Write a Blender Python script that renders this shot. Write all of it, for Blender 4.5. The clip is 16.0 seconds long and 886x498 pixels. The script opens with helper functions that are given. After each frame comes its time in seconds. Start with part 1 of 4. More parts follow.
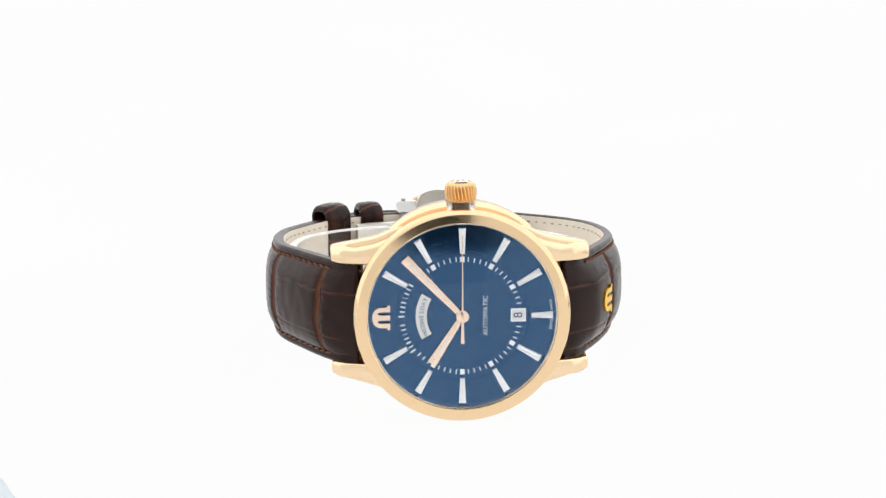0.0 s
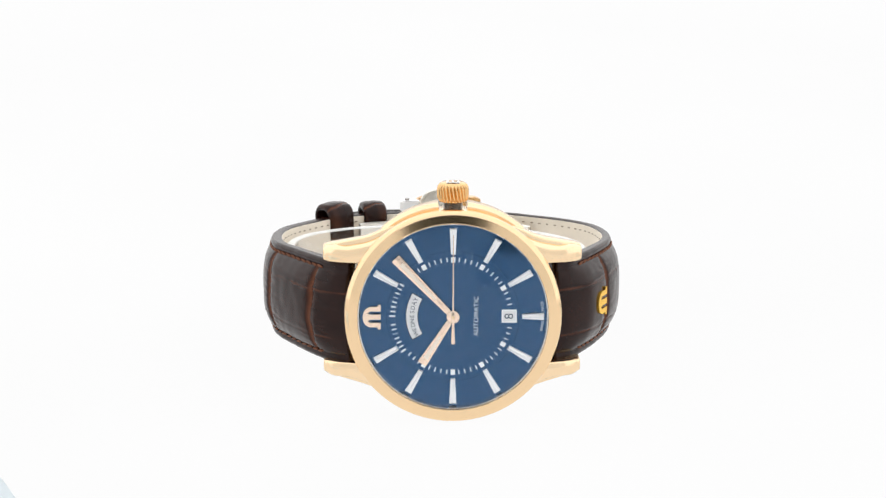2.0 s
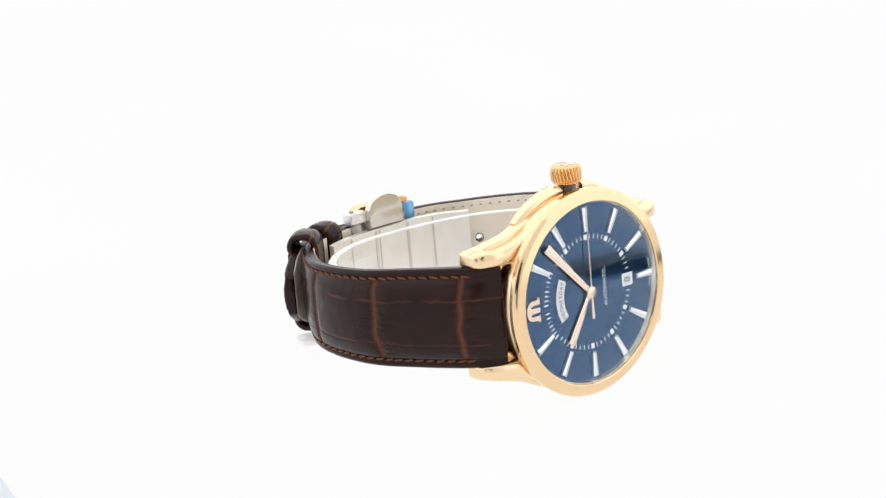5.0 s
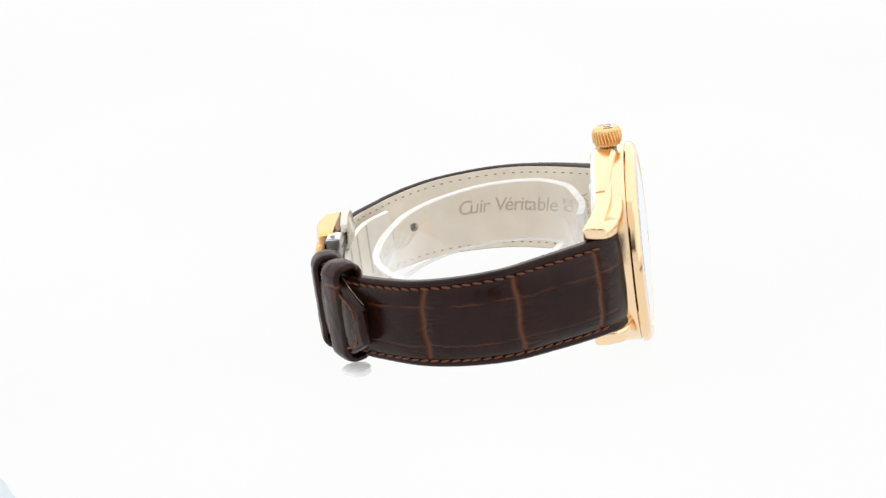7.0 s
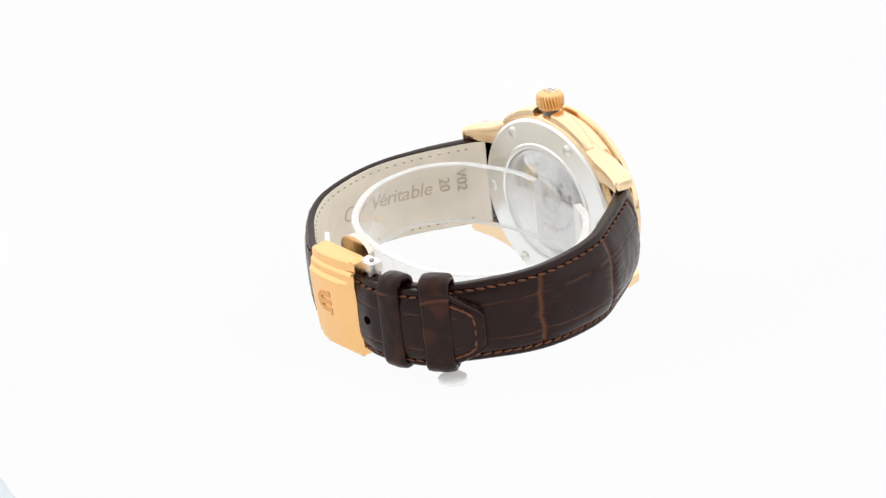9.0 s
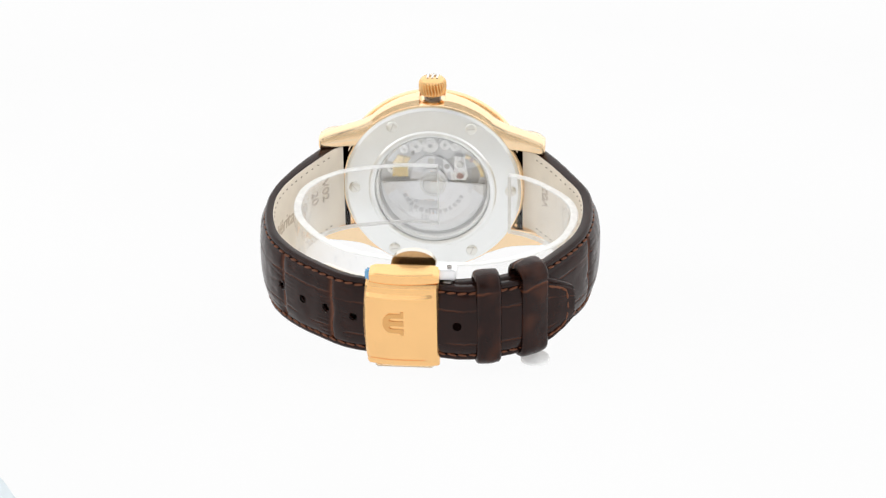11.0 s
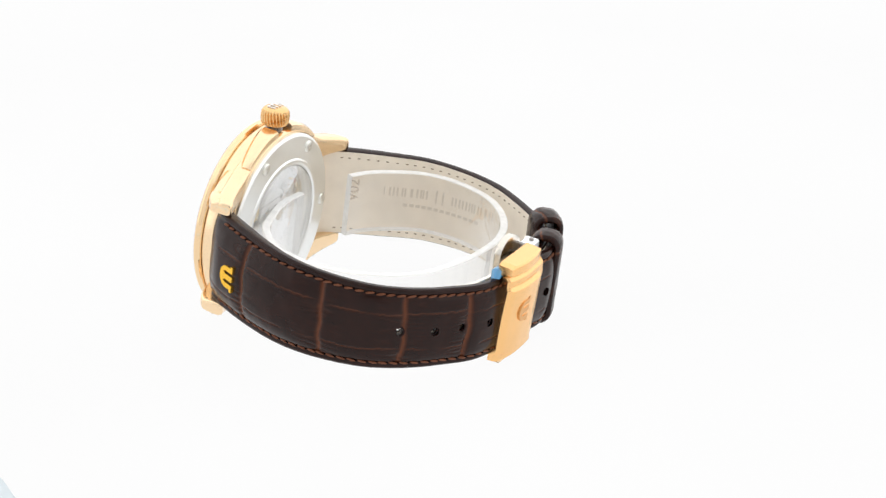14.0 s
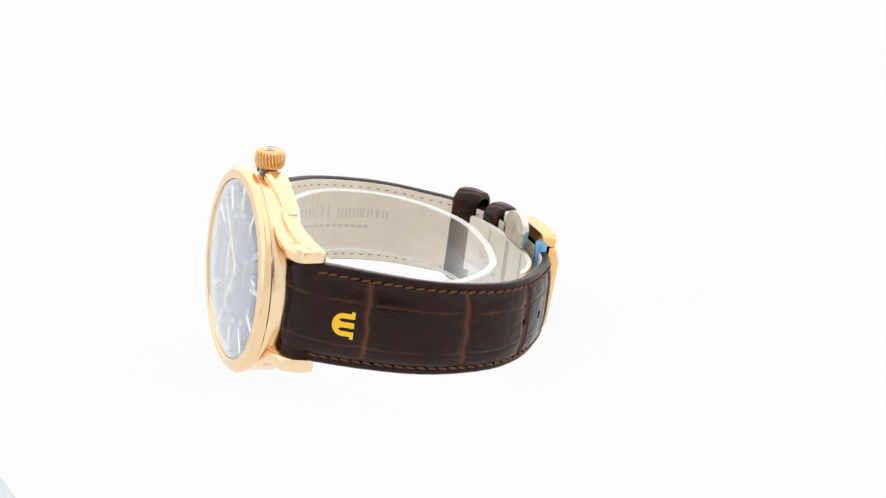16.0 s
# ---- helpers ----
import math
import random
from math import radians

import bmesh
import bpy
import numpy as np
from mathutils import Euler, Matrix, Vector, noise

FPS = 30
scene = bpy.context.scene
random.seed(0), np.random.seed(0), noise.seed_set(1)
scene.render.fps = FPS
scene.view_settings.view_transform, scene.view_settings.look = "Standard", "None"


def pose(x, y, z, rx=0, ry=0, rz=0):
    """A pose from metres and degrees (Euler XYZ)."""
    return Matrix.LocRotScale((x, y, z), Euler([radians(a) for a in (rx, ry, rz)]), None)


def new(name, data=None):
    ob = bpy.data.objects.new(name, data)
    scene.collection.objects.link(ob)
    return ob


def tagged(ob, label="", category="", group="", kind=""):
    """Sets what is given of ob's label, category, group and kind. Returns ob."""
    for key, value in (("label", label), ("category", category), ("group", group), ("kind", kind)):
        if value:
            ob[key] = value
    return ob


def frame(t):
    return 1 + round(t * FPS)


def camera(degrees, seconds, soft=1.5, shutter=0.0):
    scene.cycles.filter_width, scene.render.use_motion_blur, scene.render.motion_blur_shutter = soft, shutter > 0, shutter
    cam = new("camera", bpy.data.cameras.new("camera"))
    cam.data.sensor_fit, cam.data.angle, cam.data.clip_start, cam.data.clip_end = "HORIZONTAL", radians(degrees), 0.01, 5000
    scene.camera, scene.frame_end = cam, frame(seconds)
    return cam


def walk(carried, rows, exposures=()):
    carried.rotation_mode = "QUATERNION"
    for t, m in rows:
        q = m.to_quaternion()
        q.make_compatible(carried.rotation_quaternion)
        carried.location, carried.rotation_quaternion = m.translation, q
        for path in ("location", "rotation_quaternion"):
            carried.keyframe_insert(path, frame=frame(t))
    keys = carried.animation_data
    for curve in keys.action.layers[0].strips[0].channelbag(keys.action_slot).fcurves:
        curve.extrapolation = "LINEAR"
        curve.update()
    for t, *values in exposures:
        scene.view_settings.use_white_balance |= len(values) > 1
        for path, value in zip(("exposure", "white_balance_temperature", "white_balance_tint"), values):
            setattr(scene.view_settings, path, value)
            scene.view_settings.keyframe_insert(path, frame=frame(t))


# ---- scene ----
D_CAM, H_CAM = 0.4464, 0.1846
cam = camera(21.1, 16.0, soft=1.35)
CAM_POSE = pose(0, -D_CAM, H_CAM, 90 - 20.474, 0, -0.268) @ pose(0, 0, 0, 0, 0, 0.1745)
walk(cam, [(0.0, CAM_POSE), (16.0, CAM_POSE)])

# turn of the display disc in degrees, second by second
TURN = [(0.0, 0.0), (0.5, -3.8), (1.0, -6.9), (1.5, -5.7), (2.0, -2.4), (2.5, 1.7), (3.0, 7.3), (3.5, 13.4),
        (4.0, 20.8), (4.5, 28.9), (5.0, 38.2), (5.2, 42.2), (5.7, 52.8), (6.25, 64.8), (6.8, 76.9), (7.3, 88.1),
        (7.5, 92.9), (8.0, 104.1), (8.5, 115.1), (9.0, 126.4), (9.2, 131.0), (9.7, 142.2), (10.25, 154.6),
        (10.8, 166.9), (11.3, 178.2), (11.5, 182.7), (12.0, 194.4), (12.5, 205.6), (13.0, 217.0), (13.5, 228.3),
        (14.0, 239.5), (14.5, 250.9), (15.0, 262.6), (15.5, 274.3), (16.0, 286.3)]

# the watch's own axes in the world: x from 12 to 6, y from dial to buckle, z towards the crown
WATCH = Matrix(((0.9982, -0.0596, -0.0054, 0.00554), (0.0598, 0.9891, 0.1347, -0.04169),
                (-0.0027, -0.1347, 0.9909, 0.02065), (0, 0, 0, 1)))

# ---- world and light ----
world = bpy.data.worlds.new("studio")
scene.world = world
world.use_nodes = True
world.node_tree.nodes["Background"].inputs["Color"].default_value = (0.05, 0.055, 0.05, 1)
world.node_tree.nodes["Background"].inputs["Strength"].default_value = 0.6
scene.view_settings.exposure = 0.0


# ---- materials ----
def material(name):
    m = bpy.data.materials.new(name)
    m.use_nodes = True
    nt = m.node_tree
    return m, nt, nt.nodes["Principled BSDF"]


def node(nt, kind, **inputs):
    n = nt.nodes.new(kind)
    for k, v in inputs.items():
        n.inputs[k.replace("_", " ")].default_value = v
    return n


def surface(name, colour, rough=0.4, metal=0.0, grain=0.0, scale=2000.0, stain=0.0, bump=0.0, coat=0.0, stretch=(1, 1, 1), stain_scale=180.0):
    """A principled surface with fine grain in gloss and relief, and broad mild stains in colour."""
    m, nt, b = material(name)
    b.inputs["Base Color"].default_value = (*colour, 1)
    b.inputs["Roughness"].default_value, b.inputs["Metallic"].default_value = rough, metal
    b.inputs["Coat Weight"].default_value = coat
    b.inputs["Coat Roughness"].default_value = 0.05
    tc = nt.nodes.new("ShaderNodeTexCoord")
    mp = nt.nodes.new("ShaderNodeMapping")
    mp.inputs["Scale"].default_value = stretch
    nt.links.new(tc.outputs["Object"], mp.inputs["Vector"])
    fine = node(nt, "ShaderNodeTexNoise", Scale=scale, Detail=4.0)
    nt.links.new(mp.outputs["Vector"], fine.inputs["Vector"])
    if grain:
        mr = nt.nodes.new("ShaderNodeMapRange")
        mr.inputs["To Min"].default_value, mr.inputs["To Max"].default_value = max(0.02, rough - grain), rough + grain
        nt.links.new(fine.outputs["Fac"], mr.inputs["Value"])
        nt.links.new(mr.outputs["Result"], b.inputs["Roughness"])
    if stain:
        broad = node(nt, "ShaderNodeTexNoise", Scale=stain_scale, Detail=3.0)
        nt.links.new(tc.outputs["Object"], broad.inputs["Vector"])
        hsv = node(nt, "ShaderNodeHueSaturation", Color=(*colour, 1))
        mr2 = nt.nodes.new("ShaderNodeMapRange")
        mr2.inputs["To Min"].default_value, mr2.inputs["To Max"].default_value = 1 - stain, 1 + stain
        nt.links.new(broad.outputs["Fac"], mr2.inputs["Value"])
        nt.links.new(mr2.outputs["Result"], hsv.inputs["Value"])
        nt.links.new(hsv.outputs["Color"], b.inputs["Base Color"])
    if bump:
        bp = node(nt, "ShaderNodeBump", Strength=bump, Distance=0.00005)
        nt.links.new(fine.outputs["Fac"], bp.inputs["Height"])
        nt.links.new(bp.outputs["Normal"], b.inputs["Normal"])
    return m


GOLD = surface("rose_gold_polished", (0.94, 0.71, 0.46), 0.21, 1.0, grain=0.05, stain=0.04)
GOLD_MIRROR = surface("rose_gold_mirror", (0.91, 0.66, 0.40), 0.12, 1.0, grain=0.03, stain=0.04)
GOLD_CROWN = surface("rose_gold_crown", (0.86, 0.54, 0.25), 0.2, 1.0, grain=0.04, stain=0.06)
GOLD_SATIN = surface("rose_gold_brushed", (0.95, 0.57, 0.25), 0.26, 1.0, grain=0.015, scale=900, stain=0.10, stretch=(1, 1, 8), stain_scale=70)
GOLD_APPLIED = surface("rose_gold_applied", (0.95, 0.75, 0.60), 0.22, 1.0, grain=0.04)
GOLD_YELLOW = surface("yellow_gold_badge", (0.95, 0.55, 0.05), 0.25, 1.0, grain=0.05)
STEEL = surface("brushed_steel", (0.93, 0.93, 0.94), 0.34, 1.0, grain=0.02, stain=0.04)
CASE_STEEL = surface("grey_brushed_steel", (0.88, 0.89, 0.88), 0.32, 1.0, grain=0.03, stain=0.05)
SCREW_STEEL = surface("pale_warm_steel", (0.80, 0.79, 0.74), 0.3, 1.0, grain=0.04, stain=0.05)
PLATE_STEEL = surface("grey_movement_plate", (0.70, 0.70, 0.71), 0.35, 1.0, grain=0.05, stain=0.12, stain_scale=400)
STEEL_POLISHED = surface("polished_steel", (0.88, 0.87, 0.85), 0.15, 1.0, grain=0.02, stain=0.03)
STEEL_DULL = surface("satin_steel", (0.66, 0.64, 0.60), 0.36, 1.0, grain=0.02, stain=0.08)
STEEL_WARM = surface("warm_polished_steel", (0.72, 0.68, 0.61), 0.17, 1.0, grain=0.02, stain=0.08)
STEEL_BLADE = surface("pale_satin_steel", (0.90, 0.87, 0.81), 0.5, 1.0, grain=0.03, stain=0.10)
STEEL_DARK = surface("dark_steel_thread", (0.34, 0.32, 0.30), 0.3, 1.0, grain=0.1)
ENGRAVED = surface("engraved_gold", (0.76, 0.42, 0.16), 0.42, 1.0, grain=0.1)
ENGRAVED_GREY = surface("engraved_steel", (0.66, 0.66, 0.67), 0.5, 1.0, grain=0.1)
GOLD_PALE = surface("pale_hand_inlay", (0.95, 0.83, 0.72), 0.35, 1.0, grain=0.05)
SILVER = surface("silver_index", (0.93, 0.94, 0.95), 0.36, 1.0, grain=0.05)
WHITE_PRINT = surface("white_print", (0.78, 0.80, 0.82), 0.5, stain=0.03)
DISC_WHITE = surface("white_disc", (0.80, 0.81, 0.82), 0.45, stain=0.03)
BLACK_PRINT = surface("dark_print", (0.06, 0.09, 0.13), 0.5)
JEWEL = surface("red_jewel", (0.45, 0.12, 0.08), 0.15, coat=0.5)
BRASS = surface("brass_gear", (0.90, 0.66, 0.22), 0.25, 1.0, grain=0.08)
FILM_BLUE = surface("blue_film", (0.12, 0.38, 0.68), 0.12, coat=0.6, stain=0.2, stain_scale=500, bump=0.3, scale=900)
# near black without gloss: the shade inside small holes, put into a colour
HOLE_SHADE = surface("hole_shade_black", (0.004, 0.002, 0.0018), 1.0, stain=0.2)
HOLE_SHADE.node_tree.nodes["Principled BSDF"].inputs["Specular IOR Level"].default_value = 0.0
THREAD = surface("brown_thread", (0.150, 0.046, 0.016), 0.75, grain=0.1, scale=6000, stain=0.25, bump=0.6, stain_scale=600)
THREAD_PALE = surface("taupe_thread", (0.27, 0.21, 0.145), 0.8, grain=0.1, scale=6000, stain=0.2, bump=0.5, stain_scale=600)
LINING = surface("beige_lining", (0.80, 0.72, 0.605), 0.65, grain=0.1, scale=3500, stain=0.10, bump=0.35, stain_scale=260)
LINING_PRESSED = surface("pressed_lining", (0.55, 0.46, 0.36), 0.75, grain=0.1, stain=0.1)
LINING_FAINT = surface("faint_pressed_lining", (0.66, 0.585, 0.48), 0.75, grain=0.1, stain=0.1)
DIAL_INK = surface("dial_line", (0.012, 0.02, 0.04), 0.4)


def dial_material():
    """Blue lacquer over a turned metal plate: fine radial grain."""
    m, nt, b = material("blue_sunray_dial")
    b.inputs["Metallic"].default_value = 0.85
    b.inputs["Coat Weight"].default_value = 0.6
    b.inputs["Coat Roughness"].default_value = 0.04
    tc = nt.nodes.new("ShaderNodeTexCoord")
    fine = node(nt, "ShaderNodeTexNoise", Scale=2600.0, Detail=3.0)
    nt.links.new(tc.outputs["Object"], fine.inputs["Vector"])
    mr = nt.nodes.new("ShaderNodeMapRange")
    mr.inputs["To Min"].default_value, mr.inputs["To Max"].default_value = 0.055, 0.065
    nt.links.new(fine.outputs["Fac"], mr.inputs["Value"])
    nt.links.new(mr.outputs["Result"], b.inputs["Roughness"])
    broad = node(nt, "ShaderNodeTexNoise", Scale=90.0, Detail=2.0)
    nt.links.new(tc.outputs["Object"], broad.inputs["Vector"])
    ramp = nt.nodes.new("ShaderNodeValToRGB")
    ramp.color_ramp.elements[0].color = (0.011, 0.066, 0.165, 1)
    ramp.color_ramp.elements[1].color = (0.014, 0.081, 0.195, 1)
    nt.links.new(broad.outputs["Fac"], ramp.inputs["Fac"])
    nt.links.new(ramp.outputs["Color"], b.inputs["Base Color"])
    return m


DIAL_BLUE = dial_material()


def coated_glass(name, least=0.008, most=0.85, power=2.2, tint=(1, 1, 1)):
    """Coated sapphire: clear when faced, glossy at a slant."""
    m, nt, b = material(name)
    lw = node(nt, "ShaderNodeLayerWeight", Blend=0.5)
    pw = nt.nodes.new("ShaderNodeMath")
    pw.operation = "POWER"
    pw.inputs[1].default_value = power
    nt.links.new(lw.outputs["Facing"], pw.inputs[0])
    mr = nt.nodes.new("ShaderNodeMapRange")
    mr.inputs["To Min"].default_value, mr.inputs["To Max"].default_value = least, most
    nt.links.new(pw.outputs["Value"], mr.inputs["Value"])
    clear = nt.nodes.new("ShaderNodeBsdfTransparent")
    gloss = node(nt, "ShaderNodeBsdfGlossy", Roughness=0.02, Color=(*tint, 1))
    mix = nt.nodes.new("ShaderNodeMixShader")
    nt.links.new(mr.outputs["Result"], mix.inputs["Fac"])
    nt.links.new(clear.outputs["BSDF"], mix.inputs[1])
    nt.links.new(gloss.outputs["BSDF"], mix.inputs[2])
    nt.links.new(mix.outputs["Shader"], nt.nodes["Material Output"].inputs["Surface"])
    return m


SAPPHIRE = coated_glass("sapphire_glass", 0.008, 1.5, 4.0, (0.94, 0.97, 1.0))
BACK_GLASS = coated_glass("back_glass", 0.19, 0.75)


def frosted(name, cover):
    """Whitish, matt acrylic edge: half see-through."""
    m, nt, b = material(name)
    b.inputs["Base Color"].default_value = (0.9, 0.9, 0.89, 1)
    b.inputs["Roughness"].default_value = 0.5
    tc = nt.nodes.new("ShaderNodeTexCoord")
    n = node(nt, "ShaderNodeTexNoise", Scale=700.0, Detail=3.0)
    nt.links.new(tc.outputs["Object"], n.inputs["Vector"])
    mr = nt.nodes.new("ShaderNodeMapRange")
    mr.inputs["To Min"].default_value, mr.inputs["To Max"].default_value = cover - 0.12, cover + 0.12
    nt.links.new(n.outputs["Fac"], mr.inputs["Value"])
    clear = nt.nodes.new("ShaderNodeBsdfTransparent")
    mix = nt.nodes.new("ShaderNodeMixShader")
    nt.links.new(mr.outputs["Result"], mix.inputs["Fac"])
    nt.links.new(clear.outputs["BSDF"], mix.inputs[1])
    nt.links.new(b.outputs["BSDF"], mix.inputs[2])
    nt.links.new(mix.outputs["Shader"], nt.nodes["Material Output"].inputs["Surface"])
    return m


FROST = frosted("frosted_acrylic_edge", 0.74)
ACRYLIC = coated_glass("clear_acrylic")


def leather_material():
    """Dark brown embossed calf, with a reddish tan dye left in the creases (crease: made with the relief)."""
    m, nt, b = material("brown_embossed_leather")
    tc = nt.nodes.new("ShaderNodeTexCoord")
    at = nt.nodes.new("ShaderNodeAttribute")
    at.attribute_name = "crease"
    broad = node(nt, "ShaderNodeTexNoise", Scale=220.0, Detail=5.0)
    fine = node(nt, "ShaderNodeTexNoise", Scale=2400.0, Detail=5.0)
    cells = node(nt, "ShaderNodeTexVoronoi", Scale=3200.0)
    for n in (broad, fine, cells):
        nt.links.new(tc.outputs["Object"], n.inputs["Vector"])
    ramp = nt.nodes.new("ShaderNodeValToRGB")
    ramp.color_ramp.elements[0].position, ramp.color_ramp.elements[1].position = 0.3, 0.75
    ramp.color_ramp.elements[0].color = (0.0125, 0.0036, 0.0024, 1)
    ramp.color_ramp.elements[1].color = (0.0215, 0.0060, 0.0037, 1)
    nt.links.new(broad.outputs["Fac"], ramp.inputs["Fac"])
    mix = nt.nodes.new("ShaderNodeMix")
    mix.data_type = "RGBA"
    mix.inputs["B"].default_value = (0.135, 0.040, 0.015, 1)
    b.inputs["Specular IOR Level"].default_value = 0.22
    nt.links.new(at.outputs["Fac"], mix.inputs["Factor"])
    nt.links.new(ramp.outputs["Color"], mix.inputs["A"])
    nt.links.new(mix.outputs["Result"], b.inputs["Base Color"])
    mr = nt.nodes.new("ShaderNodeMapRange")
    mr.inputs["To Min"].default_value, mr.inputs["To Max"].default_value = 0.19, 0.28
    nt.links.new(fine.outputs["Fac"], mr.inputs["Value"])
    nt.links.new(mr.outputs["Result"], b.inputs["Roughness"])
    add = nt.nodes.new("ShaderNodeMath")
    nt.links.new(fine.outputs["Fac"], add.inputs[0])
    nt.links.new(cells.outputs["Distance"], add.inputs[1])
    bp = node(nt, "ShaderNodeBump", Strength=0.07, Distance=0.00008)
    nt.links.new(add.outputs["Value"], bp.inputs["Height"])
    nt.links.new(bp.outputs["Normal"], b.inputs["Normal"])
    return m


LEATHER = leather_material()


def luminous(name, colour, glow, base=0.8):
    """White sheet or tent cloth with an even glow put into it."""
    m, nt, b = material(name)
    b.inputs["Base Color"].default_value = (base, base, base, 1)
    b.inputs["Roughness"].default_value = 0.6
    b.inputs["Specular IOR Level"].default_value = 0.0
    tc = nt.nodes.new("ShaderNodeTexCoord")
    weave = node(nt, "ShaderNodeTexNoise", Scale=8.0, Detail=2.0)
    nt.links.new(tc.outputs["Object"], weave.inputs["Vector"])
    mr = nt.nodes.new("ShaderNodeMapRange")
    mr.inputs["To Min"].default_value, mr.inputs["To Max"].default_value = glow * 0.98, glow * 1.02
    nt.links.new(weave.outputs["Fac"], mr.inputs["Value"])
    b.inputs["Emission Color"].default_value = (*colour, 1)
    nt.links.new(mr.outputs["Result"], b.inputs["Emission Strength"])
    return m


# glow over a near-black base: the table stays white and takes no shadow
GLOW_TABLE = luminous("white_glow_table", (1, 1, 1), 0.945, 0.03)
TENT = luminous("tent_cloth", (1, 1, 1), 0.92, 0.4)
# front cloth gets a weaker glow, so metal facing it reflects darker
TENT_FRONT = luminous("dim_tent_cloth", (1, 1, 1), 0.28, 0.5)
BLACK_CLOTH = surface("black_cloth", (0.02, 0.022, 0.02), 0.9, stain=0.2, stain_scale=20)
PALE_BLUE = surface("pale_blue_plastic", (0.72, 0.80, 0.84), 0.4, stain=0.03)


# ---- building helpers ----
MM = 0.001


def part(name, bm, mat, parent=None, label="", smooth=True, local=None, mats=None):
    """Links a bmesh, in millimetres, as one mesh under a thing or a part."""
    me = bpy.data.meshes.new(name)
    bmesh.ops.scale(bm, vec=(MM, MM, MM), verts=bm.verts)
    bmesh.ops.recalc_face_normals(bm, faces=bm.faces)
    for f in bm.faces:
        f.smooth = smooth
    bm.to_mesh(me)
    bm.free()
    return link(name, me, mat, parent, label, local, mats)


def link(name, me, mat, parent=None, label="", local=None, mats=None):
    for m in (mats or [mat]):
        if not me.materials or mats:
            me.materials.append(m)
    ob = new(name, me)
    if parent is not None:
        ob.parent = parent
        base = WATCH if parent.type == "EMPTY" else Matrix.Identity(4)
        ob.matrix_local = base @ local if local is not None else base
    elif local is not None:
        ob.matrix_basis = local
    if label:
        tagged(ob, label)
    return ob


def sharpen(ob, degrees=35):
    """Smooth shading that keeps hard edges."""
    me = ob.data
    bm = bmesh.new()
    bm.from_mesh(me)
    for e in bm.edges:
        e.smooth = len(e.link_faces) == 2 and e.calc_face_angle(0) < radians(degrees)
    bm.to_mesh(me)
    bm.free()
    return ob


def lathe(profile, steps=128, a0=0.0, a1=360.0, cx=0.0, cz=-0.5, closed=True):
    """Turns a profile of (radius, y) about the dial's axis; angle 0 points to +x, 90 to the crown."""
    bm = bmesh.new()
    full = abs(a1 - a0) >= 360
    rings = []
    for i in range(steps if full else steps + 1):
        a = radians(a0 + (a1 - a0) * i / steps)
        rings.append([bm.verts.new((cx + r * math.cos(a), y, cz + r * math.sin(a))) for r, y in profile])
    m = len(profile)
    for i in range(steps):
        p, q = rings[i], rings[(i + 1) % len(rings)]
        for k in range(m if closed else m - 1):
            bm.faces.new((p[k], p[(k + 1) % m], q[(k + 1) % m], q[k]))
    if not full and closed:
        bm.faces.new(rings[0])
        bm.faces.new(rings[-1][::-1])
    return bm


def cylinder(axis_a, axis_b, ra, rb=None, steps=32, bevel=0.0):
    """A turned pin between two points, in millimetres, with chamfered ends."""
    a, b = Vector(axis_a), Vector(axis_b)
    rb = ra if rb is None else rb
    d = (b - a)
    q = d.to_track_quat("Z", "Y").to_matrix()
    n = d.length
    prof = [(0, 0), (max(ra - bevel, 0.01), 0), (ra, bevel), (rb, n - bevel), (max(rb - bevel, 0.01), n), (0, n)]
    if not bevel:
        prof = [(0, 0), (ra, 0), (rb, n), (0, n)]
    bm = bmesh.new()
    rings = []
    for r, z in prof:
        if r == 0:
            rings.append([bm.verts.new(a + q @ Vector((0, 0, z)))])
        else:
            rings.append([bm.verts.new(a + q @ Vector((r * math.cos(2 * math.pi * i / steps), r * math.sin(2 * math.pi * i / steps), z))) for i in range(steps)])
    for p, r in zip(rings, rings[1:]):
        for i in range(steps):
            j = (i + 1) % steps
            if len(p) == 1:
                bm.faces.new((p[0], r[i], r[j]))
            elif len(r) == 1:
                bm.faces.new((p[i], p[j], r[0]))
            else:
                bm.faces.new((p[i], p[j], r[j], r[i]))
    return bm


def loft(sections, caps=True):
    """Skins closed sections of equal length."""
    bm = bmesh.new()
    rings = [[bm.verts.new(v) for v in s] for s in sections]
    m = len(rings[0])
    for p, q in zip(rings, rings[1:]):
        for k in range(m):
            bm.faces.new((p[k], p[(k + 1) % m], q[(k + 1) % m], q[k]))
    if caps:
        bm.faces.new(rings[0][::-1])
        bm.faces.new(rings[-1])
    return bm


def slab(outline, y0, y1, bevel=0.0):
    """A plate cut from an outline of (x, z), from y0 to y1, with its front edges bevelled."""
    bm = bmesh.new()
    low = [bm.verts.new((x, y0, z)) for x, z in outline]
    high = [bm.verts.new((x, y1, z)) for x, z in outline]
    n = len(outline)
    front = bm.faces.new(low)
    bm.faces.new(high[::-1])
    for i in range(n):
        bm.faces.new((low[i], high[i], high[(i + 1) % n], low[(i + 1) % n]))
    if bevel:
        bmesh.ops.bevel(bm, geom=list(front.edges), offset=bevel, segments=2, affect="EDGES", profile=0.6)
    return bm


